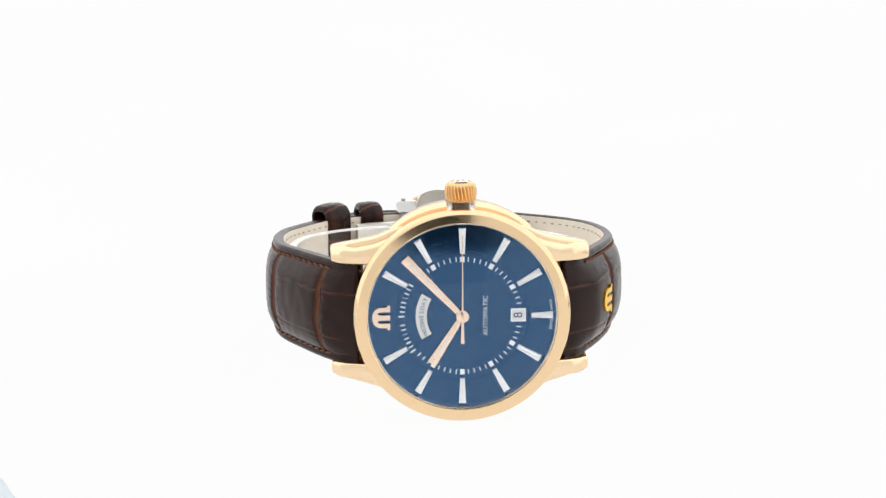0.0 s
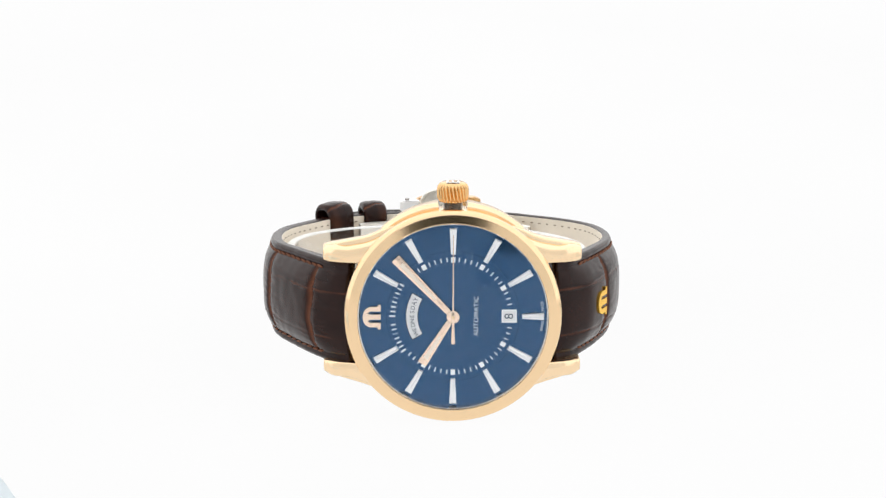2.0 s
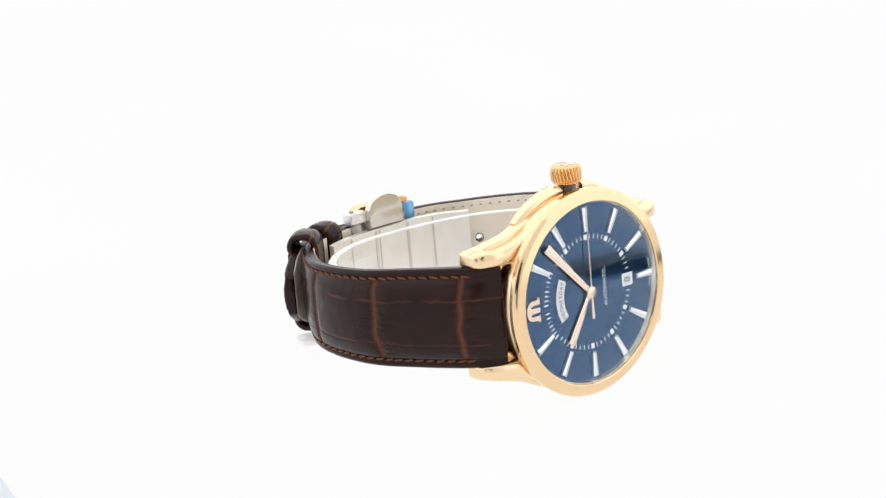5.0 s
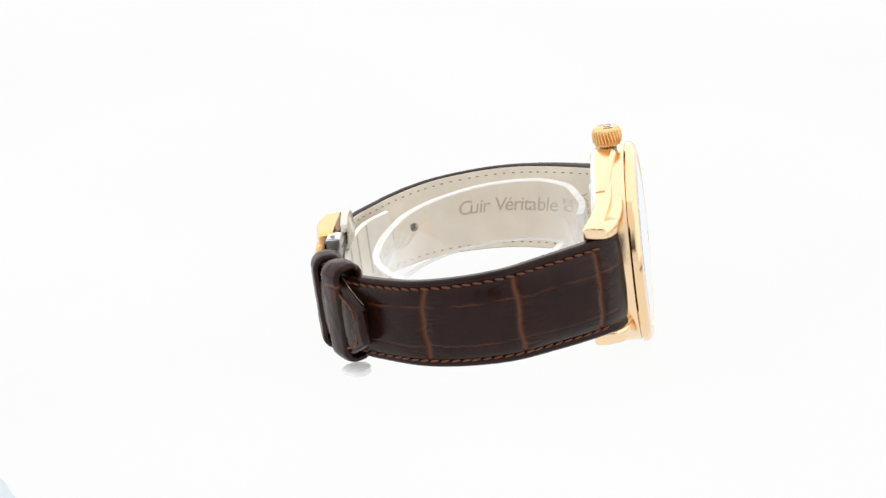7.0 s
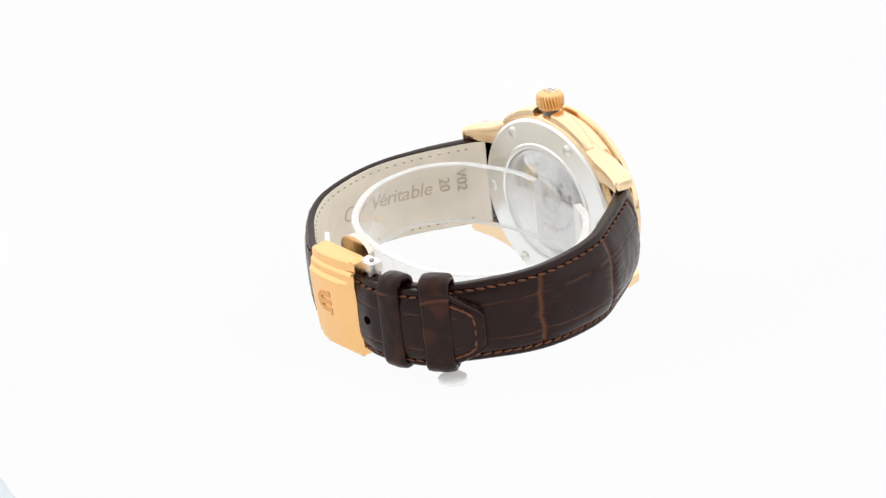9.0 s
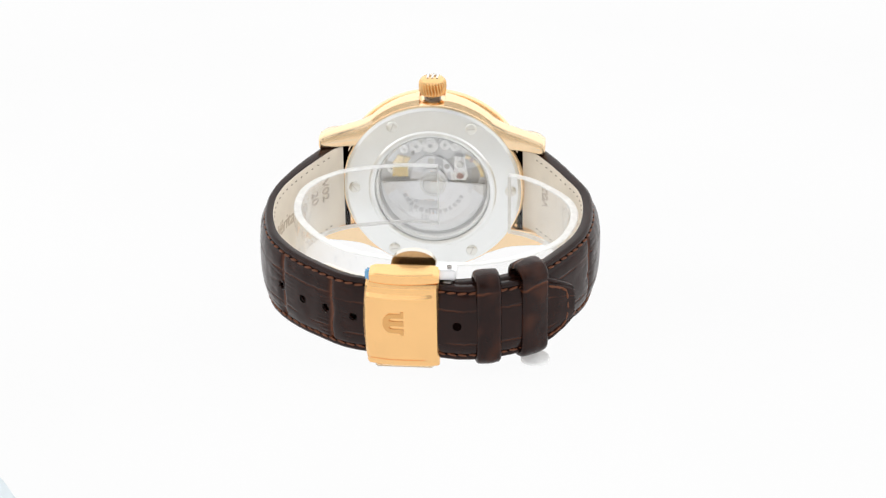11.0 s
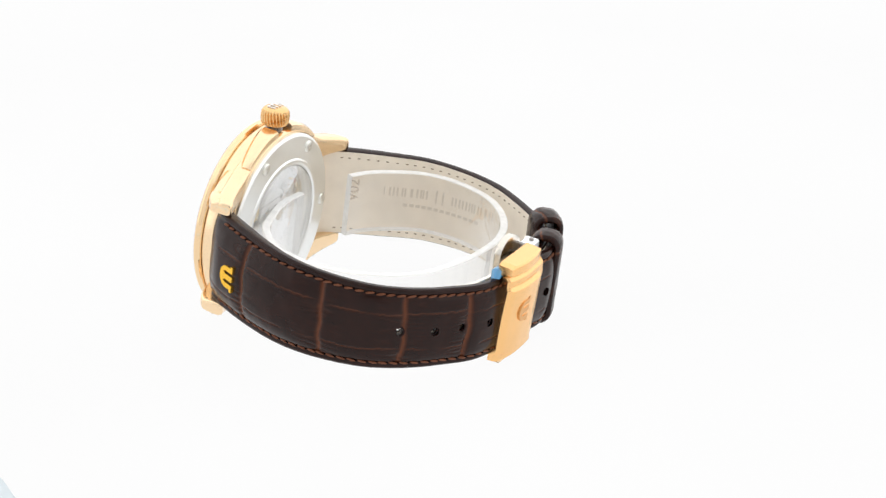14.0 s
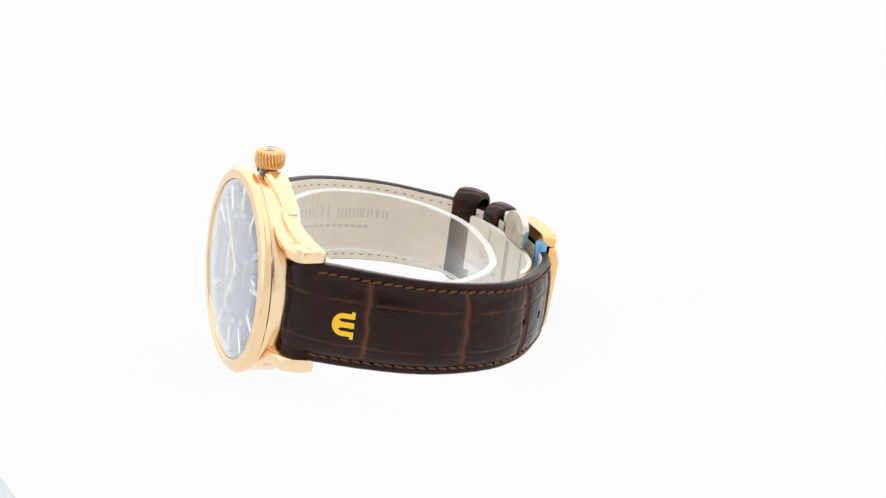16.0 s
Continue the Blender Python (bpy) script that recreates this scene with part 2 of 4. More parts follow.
def box(x0, x1, y0, y1, z0, z1, bevel=0.0):
    bm = bmesh.new()
    bmesh.ops.create_cube(bm, size=1.0)
    for v in bm.verts:
        v.co = Vector(((x0 + x1) / 2 + v.co.x * (x1 - x0), (y0 + y1) / 2 + v.co.y * (y1 - y0), (z0 + z1) / 2 + v.co.z * (z1 - z0)))
    if bevel:
        bmesh.ops.bevel(bm, geom=list(bm.edges), offset=bevel, segments=2, affect="EDGES")
    return bm


def merge(*bms):
    out = bmesh.new()
    for b in bms:
        me = bpy.data.meshes.new("joined")
        b.to_mesh(me)
        b.free()
        out.from_mesh(me)
        bpy.data.meshes.remove(me)
    return out


def spline(points, step):
    """Points of a smooth line through the given ones, evenly apart, and its length."""
    p = [np.array(q, float) for q in points]
    p = [2 * p[0] - p[1]] + p + [2 * p[-1] - p[-2]]
    dense = []
    for a, b, c, d in zip(p, p[1:], p[2:], p[3:]):
        for k in range(40):
            t = k / 40
            dense.append(0.5 * (2 * b + (c - a) * t + (2 * a - 5 * b + 4 * c - d) * t * t + (3 * b - a - 3 * c + d) * t ** 3))
    dense.append(p[-2])
    dense = np.array(dense)
    s = np.r_[0, np.cumsum(np.linalg.norm(np.diff(dense, axis=0), axis=1))]
    n = max(2, int(round(s[-1] / step)))
    at = np.linspace(0, s[-1], n + 1)
    return np.stack([np.interp(at, s, dense[:, k]) for k in range(dense.shape[1])], 1), s[-1]


def text(name, words, size, parent, mat, at, label="", thick=0.02, align="CENTER", spacing=1.0, shear=0.0):
    """Lettering in the built-in font; at: its pose in millimetres, with x along the line and z out of the face."""
    cu = bpy.data.curves.new(name, "FONT")
    cu.body, cu.size, cu.align_x, cu.align_y, cu.extrude, cu.space_character = words, size * MM, align, "CENTER", thick * MM, spacing
    cu.shear = shear
    tmp = new("lettering", cu)
    bpy.context.view_layer.update()
    me = bpy.data.meshes.new_from_object(tmp.evaluated_get(bpy.context.evaluated_depsgraph_get()))
    bpy.data.objects.remove(tmp)
    me.name = name
    m = at.copy()
    m.translation = m.translation * MM
    me.materials.clear()
    return link(name, me, mat, parent, label, m)


def axes(origin, x, y):
    """A pose from an origin and two directions."""
    x, y = Vector(x).normalized(), Vector(y).normalized()
    z = x.cross(y)
    return Matrix(((x.x, y.x, z.x, origin[0]), (x.y, y.y, z.y, origin[1]), (x.z, y.z, z.z, origin[2]), (0, 0, 0, 1)))


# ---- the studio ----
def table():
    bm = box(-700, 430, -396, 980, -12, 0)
    ob = part("ground", bm, GLOW_TABLE, smooth=False)
    return tagged(ob, "white table with a glow put in, so it stays white without shadow", "table", kind="structure")


def tent():
    for name, dims in (("wall_back", (-720, 450, 980, 990, -12, 900)), ("wall_left", (-720, -700, -398, 980, -12, 900)),
                       ("wall_right", (430, 450, -398, 980, -12, 900)), ("ceiling", (-720, 450, -398, 990, 900, 910))):
        tagged(part(name, box(*dims), TENT, smooth=False), "white glowing cloth of a photo light tent", "tent wall", kind="structure")
    # unseen front cloth with a slit for the camera; low notch added for the dial's dark reflection
    bm = merge(box(-720, -45, -408, -398, -12, 900), box(68, 450, -408, -398, -12, 900), box(-45, 68, -408, -398, 260, 900), box(-45, 34, -408, -398, -12, 80))
    tagged(part("wall_front", bm, TENT_FRONT, smooth=False), "unseen dim cloth around the camera slit, notched for a dark reflection in the dial", "tent wall", kind="structure")
    tagged(part("floor", box(-3000, 3000, -3000, 3000, -760, -750), BLACK_CLOTH), "dark studio floor below the table", "floor", kind="structure")


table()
tent()


# ---- the watch ----
def empty(name, label, category):
    ob = new(name)
    ob.empty_display_size = 0.02
    return tagged(ob, label, category)


watch = empty("wristwatch", "rose gold wristwatch, blue dial, closed brown leather strap, standing on edge", "wristwatch")


# a plain comb with a round back: strokes run along the first axis
EMBLEM = [(2.0, 2.4), (1.35, 2.4), (1.35, 2.0), (0.3, 2.0)] + [(-0.1 - 1.9 * math.sin(radians(k)), 2.0 * math.cos(radians(k))) for k in range(10, 171, 16)] + \
         [(0.3, -2.0), (1.35, -2.0), (1.35, -2.4), (2.0, -2.4), (2.0, -1.1), (-0.3, -1.1), (-0.9, -0.8), (-0.3, -0.5), (2.0, -0.5), (2.0, 0.5), (-0.3, 0.5), (-0.9, 0.8), (-0.3, 1.1), (2.0, 1.1)]


def polar(hour, r, side=0.0):
    """A place on the dial: at an hour's ray, r out, side clockwise."""
    a = radians(hour * 30)
    out, cw = (-math.cos(a), math.sin(a)), (math.sin(a), math.cos(a))
    return out[0] * r + cw[0] * side, out[1] * r + cw[1] * side - 0.5


def ramp(x, a, b, fa, fb):
    f = max(0.0, min(1.0, (x - a) / (b - a)))
    f = f * f * (3 - 2 * f)
    return fa + (fb - fa) * f


def build_case():
    case = sharpen(part("case", lathe([(16.5, 2.0), (19.4, 1.9), (19.55, 2.3), (19.55, 7.2), (19.2, 7.7), (16.5, 7.8)], 160), GOLD, watch,
                        "polished rose gold middle case"))
    bez = sharpen(part("bezel", lathe([(17.5, 0.6), (17.5, -0.15), (17.6, -0.3), (17.72, -0.36), (19.2, -0.16), (19.35, -0.08), (19.88, 0.45), (20.0, 0.75), (20.0, 1.5),
                                       (19.8, 1.75), (19.2, 1.88), (17.6, 1.8)], 180), GOLD_MIRROR, watch, "polished rose gold bezel with a chamfer"), 20)
    # crown guard shoulders, one on each side of the crown
    for a0, a1 in ((97.5, 130), (50, 82.5)):
        far = a1 if a0 > 90 else a0
        bm = lathe([(19.0, 3.3), (20.2, 3.4), (20.85, 4.1), (20.85, 6.9), (20.5, 7.5), (19.0, 7.6)], 40, a0, a1)
        for v in bm.verts:
            f = 1 - abs(math.degrees(math.atan2(v.co.z + 0.5, v.co.x)) - far) / abs(a1 - a0)
            if v.co.y < 5:
                v.co.y += 1.7 * f
            r = 1 - 0.022 * f ** 2
            v.co.x, v.co.z = v.co.x * r, (v.co.z + 0.5) * r - 0.5
        sharpen(part("crown_guard", bm, GOLD, case))
    # lugs
    for sx in (-1, 1):
        for sz in (-1, 1):
            keys, _ = spline([(8.0, 2.3, 7.3, 14.0, 17.5), (12.0, 2.2, 7.5, 11.0, 15.9), (15.5, 2.4, 8.0, 9.5, 14.3), (18.5, 3.1, 8.6, 9.4, 13.5), (20.6, 3.6, 9.2, 9.4, 13.0),
                              (22.0, 4.2, 9.7, 9.4, 12.65), (22.9, 4.8, 10.1, 9.4, 12.4), (23.5, 5.4, 10.25, 9.45, 12.15)], 0.35)
            secs = []
            for x, y0, y1, zi, zo in keys:
                c = 0.5
                d = ramp(x, 19.0, 22.6, 0.8, 0.06)
                ys = y0 + (y1 - y0) * 0.42
                ring = [(y0 + c, zi), (y1 - c, zi), (y1 - 0.15, zi + 0.15), (y1, zi + c), (y1, zo - 0.8), (y1 - 0.22, zo - 0.3), (y1 - 0.75, zo - 0.05), (ys + 0.7, zo), (ys + 0.2, zo - 0.06), (ys, zo - 0.22),
                        (ys - 0.06, zo - d - 0.1), (ys - 0.5, zo - d - 0.1), (y0 + 0.45, zo - d - 0.3), (y0 + 0.12, zo - d - 0.7), (y0, zo - d - 1.3), (y0, zi + c), (y0 + 0.15, zi + 0.15)]
                secs.append([(sx * x, y, sz * z - 0.5) for y, z in ring])
            # rounded end
            x, y0, y1, zi, zo = keys[-1]
            cy, cz, last = (y0 + y1) / 2, (zi + zo) / 2, secs[-1]
            for dx, f in ((0.14, 0.97), (0.27, 0.92), (0.38, 0.84), (0.46, 0.72), (0.5, 0.55)):
                secs.append([(sx * (x + dx), cy + (y - cy) * f, sz * ((abs(z + 0.5) - cz) * f + cz) - 0.5) for _, y, z in last])
            sharpen(part("lug", loft(secs), GOLD, case, "grooved rose gold lug"), 62)
    # drilled spring-bar ends and bars
    for sx in (-1, 1):
        part("spring_bar", cylinder((sx * 20.7, 6.6 + 0.4 * sx, -10.9), (sx * 20.7, 6.6 + 0.4 * sx, 9.9), 0.6, steps=16, bevel=0.1), STEEL_POLISHED, case)
    return case


def build_crystal():
    ob = part("crystal", lathe([(0.02, -0.62), (8, -0.56), (14, -0.42), (17.2, -0.2), (17.45, -0.05), (17.45, 0.2), (17.2, 0.2), (8, -0.1), (0.02, -0.15)], 96, closed=False), SAPPHIRE, watch,
              "clear sapphire crystal")
    ob.visible_shadow = False
    sharpen(part("rehaut", lathe([(17.5, 0.25), (17.35, 0.25), (17.05, 1.0), (17.5, 1.0)], 120), STEEL_POLISHED, watch, "polished inner flange"))


def build_dial():
    dial = part("dial", lathe([(0.02, 1.0), (4, 1.0), (10.0, 1.0), (17.4, 1.0), (17.4, 1.6), (0.02, 1.6)], 120), DIAL_BLUE, watch, "dark blue sunray dial", smooth=False)
    # chapter ring groove
    part("dial_groove", lathe([(12.21, 0.992), (12.24, 0.985), (12.27, 0.992)], 120), DIAL_INK, dial)
    y = 0.985
    # applied indices
    for h in range(1, 12):
        r0, r1 = (12.7, 16.75) if h == 6 else (11.75, 16.6)
        w0, w1 = 0.42, 0.66
        base = [polar(h, r0, -w0), polar(h, r1, -w1), polar(h, r1, w1), polar(h, r0, w0)]
        ridge = [polar(h, r0 + 0.15, 0), polar(h, r1 - 0.25, 0)]
        bm = bmesh.new()
        lo = [bm.verts.new((x, 1.0, z)) for x, z in base]
        hi = [bm.verts.new((x, 0.55, z)) for x, z in base]
        rg = [bm.verts.new((x, 0.33, z)) for x, z in ridge]
        for i in range(4):
            bm.faces.new((lo[i], hi[i], hi[(i + 1) % 4], lo[(i + 1) % 4]))
        bm.faces.new((hi[0], hi[1], rg[1], rg[0]))
        bm.faces.new((hi[3], rg[0], rg[1], hi[2]))
        bm.faces.new((hi[0], rg[0], hi[3]))
        bm.faces.new((hi[1], hi[2], rg[1]))
        part("hour_index", bm, SILVER, dial, "faceted silver baton" if h == 1 else "", smooth=False)
    # minute track
    for m in range(60):
        h = m / 5
        if m > 53 or m < 7:
            continue
        if m in (29, 30, 31):
            continue
        five = m % 5 == 0
        w, r0, r1 = (0.42, 10.15, 11.15) if five else (0.10, 10.25, 11.1)
        part("minute_square" if five else "minute_tick", slab([polar(h, r0, -w), polar(h, r1, -w), polar(h, r1, w), polar(h, r0, w)], 0.93 if five else y - 0.01, 1.0), SILVER if five else WHITE_PRINT, dial, smooth=False)
    # emblem at twelve: a plain comb of bars
    bm = slab([(-14.95 + a * 0.83, b * 0.97 - 0.5) for a, b in EMBLEM], 0.45, 1.0)
    part("emblem", bm, GOLD_APPLIED, dial, "rose gold applied emblem", smooth=False)
    # maker's line as plain bars, on an arc
    for k in range(15):
        a, length = -35.5 + 4.55 * k + (4.0 if k > 6 else 0.0), (0.62, 0.5, 0.56, 0.5, 0.16, 0.5, 0.46)[k % 7]
        h = a / 30
        tall = 11.75 if k in (0, 7) else 11.55
        o0, o1 = -0.28 * length, 0.28 * length
        part("print_bar", slab([polar(h, 10.65, o0), polar(h, tall, o0), polar(h, tall, o1), polar(h, 10.65, o1)], y - 0.005, 1.0), WHITE_PRINT, dial, smooth=False)
    # day window: a curved aperture with a white day disc
    rim = [polar(a / 30, 8.6) for a in range(-30, 31, 2)] + [polar(a / 30, 6.55) for a in range(30, -31, -2)]
    part("day_disc", slab(rim, 0.975, 1.02), DISC_WHITE, dial, "white day disc in a curved window", smooth=False)
    rim2 = [polar(a / 30, 8.74) for a in np.arange(-31.2, 31.3, 1.95)] + [polar(a / 30, 6.41) for a in np.arange(31.2, -31.3, -1.95)]
    part("day_frame", slab(rim2, 0.985, 1.01), DIAL_INK, dial, smooth=False)
    for k, ch in enumerate("WEDNESDAY"):
        a = (k - 4) * 6.3
        x, z = polar(a / 30, 7.5)
        al = radians(a)
        text("day_letter", ch, 1.1, dial, BLACK_PRINT, axes((x, 0.955, z), (math.sin(al), 0, math.cos(al)), (-math.cos(al), 0, math.sin(al))), thick=0.01)
    # date window
    part("date_frame", box(8.95, 11.75, 0.94, 1.02, -1.75, 0.75, bevel=0.03), SILVER, dial, smooth=False)
    part("date_disc", box(9.2, 11.5, 0.92, 1.0, -1.5, 0.5), DISC_WHITE, dial, smooth=False)
    text("date_numeral", "8", 2.3, dial, BLACK_PRINT, axes((10.35, 0.905, -0.5), (0, 0, 1), (-1, 0, 0)), thick=0.01)
    text("dial_lettering", "AUTOMATIC", 1.25, dial, WHITE_PRINT, axes((4.3, 0.98, -0.5), (0, 0, 1), (-1, 0, 0)), thick=0.01, spacing=1.06)
    for words, a in (("SWISS", -6.5), ("MADE", 6.5)):
        x, z = polar(6 + a / 30, 16.55)
        al = radians(-a)
        text("edge_lettering", words, 0.72, dial, WHITE_PRINT, axes((x, 0.98, -0.5 - (z + 0.5)), (math.sin(al), 0, math.cos(al)), (-math.cos(al), 0, math.sin(al))), thick=0.01)
    return dial


def hand(name, hour, length, tail, w_in, w_out, y0, y1, mat, label):
    """A tapering hand with a low ridge along its middle."""
    out = [polar(hour, -tail, -w_in), polar(hour, length, -w_out), polar(hour, length, w_out), polar(hour, -tail, w_in)]
    mid = [polar(hour, -tail, 0), polar(hour, length, 0)]
    bm = bmesh.new()
    lo = [bm.verts.new((x, y1, z)) for x, z in out]
    hi = [bm.verts.new((x, y0 + (y1 - y0) * 0.6, z)) for x, z in out]
    rg = [bm.verts.new((x, y0, z)) for x, z in mid]
    bm.faces.new(lo)
    bm.faces.new((hi[0], hi[1], rg[1], rg[0]))
    bm.faces.new((rg[0], rg[1], hi[2], hi[3]))
    bm.faces.new((lo[0], lo[1], hi[1], hi[0]))
    bm.faces.new((lo[2], lo[3], hi[3], hi[2]))
    bm.faces.new((lo[1], lo[2], hi[2], rg[1], hi[1]))
    bm.faces.new((lo[3], lo[0], hi[0], rg[0], hi[3]))
    return part(name, bm, mat, watch, label, smooth=False)


def build_hands():
    minute = hand("minute_hand", 46.2 / 30 , 15.3, 0.6, 0.46, 0.92, 0.22, 0.44, GOLD_APPLIED, "rose gold minute hand")
    hour = hand("hour_hand", -57.5 / 30, 10.6, 0.6, 0.46, 0.90, 0.46, 0.68, GOLD_APPLIED, "rose gold hour hand")
    sec = hand("seconds_hand", 3.0, 15.4, 0.5, 0.15, 0.07, 0.1, 0.18, GOLD_APPLIED, "thin rose gold seconds hand")
    for ob, at, r0, r1, w0, w1, y in ((minute, 46.2 / 30, 4.6, 13.8, 0.22, 0.40, 0.225), (hour, -57.5 / 30, 4.4, 9.4, 0.30, 0.42, 0.465)):
        part("inlay", slab([polar(at, r0, -w0), polar(at, r1, -w1), polar(at, r1, w1), polar(at, r0, w0)], y - 0.02, y + 0.15), GOLD_PALE, ob, "pale inlay", smooth=False)
    part("counterweight", slab([polar(3, -0.4, -0.2), polar(3, -5.1, -0.36), polar(3, -5.1, 0.36), polar(3, -0.4, 0.2)], 0.1, 0.18, 0.03), GOLD_APPLIED, sec, smooth=False)
    part("hand_hub", cylinder((0, 0.9, -0.5), (0, 0.06, -0.5), 1.25, steps=32, bevel=0.12), GOLD_APPLIED, watch)
    part("hub_pin", cylinder((0, 0.3, -0.5), (0, 0.0, -0.5), 0.35, steps=20, bevel=0.08), GOLD, watch)


def build_crown():
    # fluted head with slanting ribs
    bm = bmesh.new()
    n, levels = 26 * 10, 13
    rings = []
    for k in range(levels):
        f = k / (levels - 1)
        z = 20.4 + 3.2 * f
        bulge = 2.4 + 0.30 * math.sin(math.pi * (0.12 + 0.76 * f))
        ring = []
        for i in range(n):
            a = 2 * math.pi * i / n
            wave = math.cos(26 * a + 5.0 * f)
            rib = 0.25 * (1 - 2 * (0.5 - 0.5 * wave) ** 1.6)
            edge = min(1.0, 6 * f, 6 * (1 - f))
            r = bulge + rib * edge
            ring.append(bm.verts.new((r * math.cos(a), 4.9 + r * math.sin(a), z)))
        rings.append(ring)
    for p, q in zip(rings, rings[1:]):
        for i in range(n):
            bm.faces.new((p[i], p[(i + 1) % n], q[(i + 1) % n], q[i]))
    top = [bm.verts.new((2.1 * math.cos(2 * math.pi * i / n), 4.9 + 2.1 * math.sin(2 * math.pi * i / n), 23.85)) for i in range(n)]
    for i in range(n):
        bm.faces.new((rings[-1][i], rings[-1][(i + 1) % n], top[(i + 1) % n], top[i]))
    bm.faces.new(top)
    bm.faces.new(rings[0][::-1])
    crown = sharpen(part("crown", bm, GOLD_CROWN, watch, "fluted rose gold winding crown"), 70)
    part("crown_emblem", merge(box(-1.2, 1.2, 3.5, 3.9, 23.8, 24.1, 0.06), box(-1.2, -0.8, 3.8, 5.4, 23.8, 24.1, 0.06), box(-0.2, 0.2, 3.8, 5.4, 23.8, 24.1, 0.06),
                               box(0.8, 1.2, 3.8, 5.4, 23.8, 24.1, 0.06)), STEEL_POLISHED, crown, smooth=False)
    prof = [(0.02, 18.6)]
    for k in range(6):
        prof += [(1.62, 18.8 + k * 0.3), (1.8, 18.95 + k * 0.3)]
    prof += [(1.55, 20.5), (0.02, 20.5)]
    bm = bmesh.new()
    rings = [[bm.verts.new((r * math.cos(2 * math.pi * i / 40), 4.9 + r * math.sin(2 * math.pi * i / 40), z)) for i in range(40)] for r, z in prof]
    for p, q in zip(rings, rings[1:]):
        for i in range(40):
            bm.faces.new((p[i], p[(i + 1) % 40], q[(i + 1) % 40], q[i]))
    part("crown_tube", bm, STEEL_DARK, watch, "threaded dark steel crown tube", smooth=False)


def build_back():
    back = sharpen(part("caseback", lathe([(12.2, 8.2), (12.4, 8.9), (12.9, 9.1), (13.4, 9.05), (13.7, 8.75), (18.3, 8.55), (18.9, 8.2), (18.9, 7.3), (12.2, 7.3)], 160), CASE_STEEL, watch,
                        "brushed steel caseback ring with six screws"), 25)
    for k in range(6):
        a = radians(60 * k)
        x, z = 16.7 * math.cos(a), 16.7 * math.sin(a) - 0.5
        scr = part("screw", cylinder((x, 8.4, z), (x, 9.0, z), 1.22, steps=24, bevel=0.18), SCREW_STEEL, back)
        t = a + 0.9
        dx, dz = math.cos(t), math.sin(t)
        part("slot", slab([(x - dx * 0.8 - dz * 0.14, z - dz * 0.8 + dx * 0.14), (x + dx * 0.8 - dz * 0.14, z + dz * 0.8 + dx * 0.14),
                           (x + dx * 0.8 + dz * 0.14, z + dz * 0.8 - dx * 0.14), (x - dx * 0.8 + dz * 0.14, z - dz * 0.8 - dx * 0.14)], 8.95, 9.02), STEEL_DULL, scr, smooth=False)
    win = part("display_glass", lathe([(0.02, 8.5), (12.15, 8.5), (12.15, 8.9), (0.02, 8.9)], 80, closed=False), BACK_GLASS, back, "clear display back glass")
    win.visible_shadow = False
    mov = sharpen(part("movement_plate", lathe([(0.02, 5.6), (12.1, 5.6), (12.1, 5.2), (0.02, 5.2)], 80, closed=False), PLATE_STEEL, watch, "steel movement plate behind glass"))
    part("movement_ring", lathe([(11.4, 5.6), (11.4, 7.2), (12.15, 8.3), (12.15, 5.6)], 100), STEEL_POLISHED, mov)
    # arched automatic bridge over the open half
    arch = [(5.0 * math.cos(radians(a)), 6.4 * math.sin(radians(a))) for a in range(8, 173, 6)] + [(-4.9, 0.6), (4.9, 0.6)]
    sharpen(part("bridge", slab(arch, 6.5, 5.7), STEEL, mov, "arched steel bridge", smooth=False))
    # toothed wheels along the rim
    for x, z, r, h, teeth in ((0.6, 8.6, 1.7, 0.5, 28), (-2.6, 8.9, 1.1, 0.7, 20), (3.6, 8.3, 1.3, 0.6, 22), (-4.6, 8.3, 0.9, 0.5, 18), (6.2, 7.6, 0.9, 0.5, 16), (8.9, 2.9, 1.0, 0.4, 18)):
        out = [((r + 0.09 * (k % 2)) * math.cos(math.pi * k / teeth) + x, (r + 0.09 * (k % 2)) * math.sin(math.pi * k / teeth) + z) for k in range(2 * teeth)]
        g = part("wheel", slab(out, 5.65 + h, 5.6), STEEL_POLISHED, mov, smooth=False)
        part("wheel_pivot", cylinder((x, 5.6 + h, z), (x, 5.78 + h, z), r * 0.3, steps=16, bevel=0.03), ENGRAVED_GREY, g)
    # gilt plate on one side, gilt arc round the balance on the other
    part("gilt_plate", slab([(5.4, 1.2), (5.4, 4.6), (4.9, 5.6), (7.6, 6.1), (8.6, 4.4), (8.8, 1.2)], 6.3, 5.7), BRASS, mov, "gilt movement plate", smooth=False)
    arc = [(-5.6 + 5.2 * math.cos(radians(a)), 1.6 + 5.2 * math.sin(radians(a))) for a in range(105, 181, 5)]
    arc += [(-5.6 + 4.5 * math.cos(radians(a)), 1.6 + 4.5 * math.sin(radians(a))) for a in range(180, 104, -5)]
    part("gilt_arc", slab(arc, 6.4, 5.8), BRASS, mov, "gilt balance rim", smooth=False)
    # raised dark disc standing in for the shaded recess round the balance
    part("balance_shade", slab([(-5.6 + 4.3 * math.cos(radians(a)), 1.8 + 4.3 * math.sin(radians(a))) for a in range(0, 360, 10)], 5.68, 5.6), STEEL_DARK, mov, smooth=False)
    cock = [(-4.6, 6.6), (-6.9, 6.4), (-7.1, 3.6), (-7.6, 2.0), (-6.9, 0.9), (-4.9, 0.9), (-4.2, 2.0), (-4.5, 3.6)]
    part("balance_cock", slab(cock, 6.9, 6.3, 0.12), STEEL_POLISHED, mov, "steel balance cock", smooth=False)
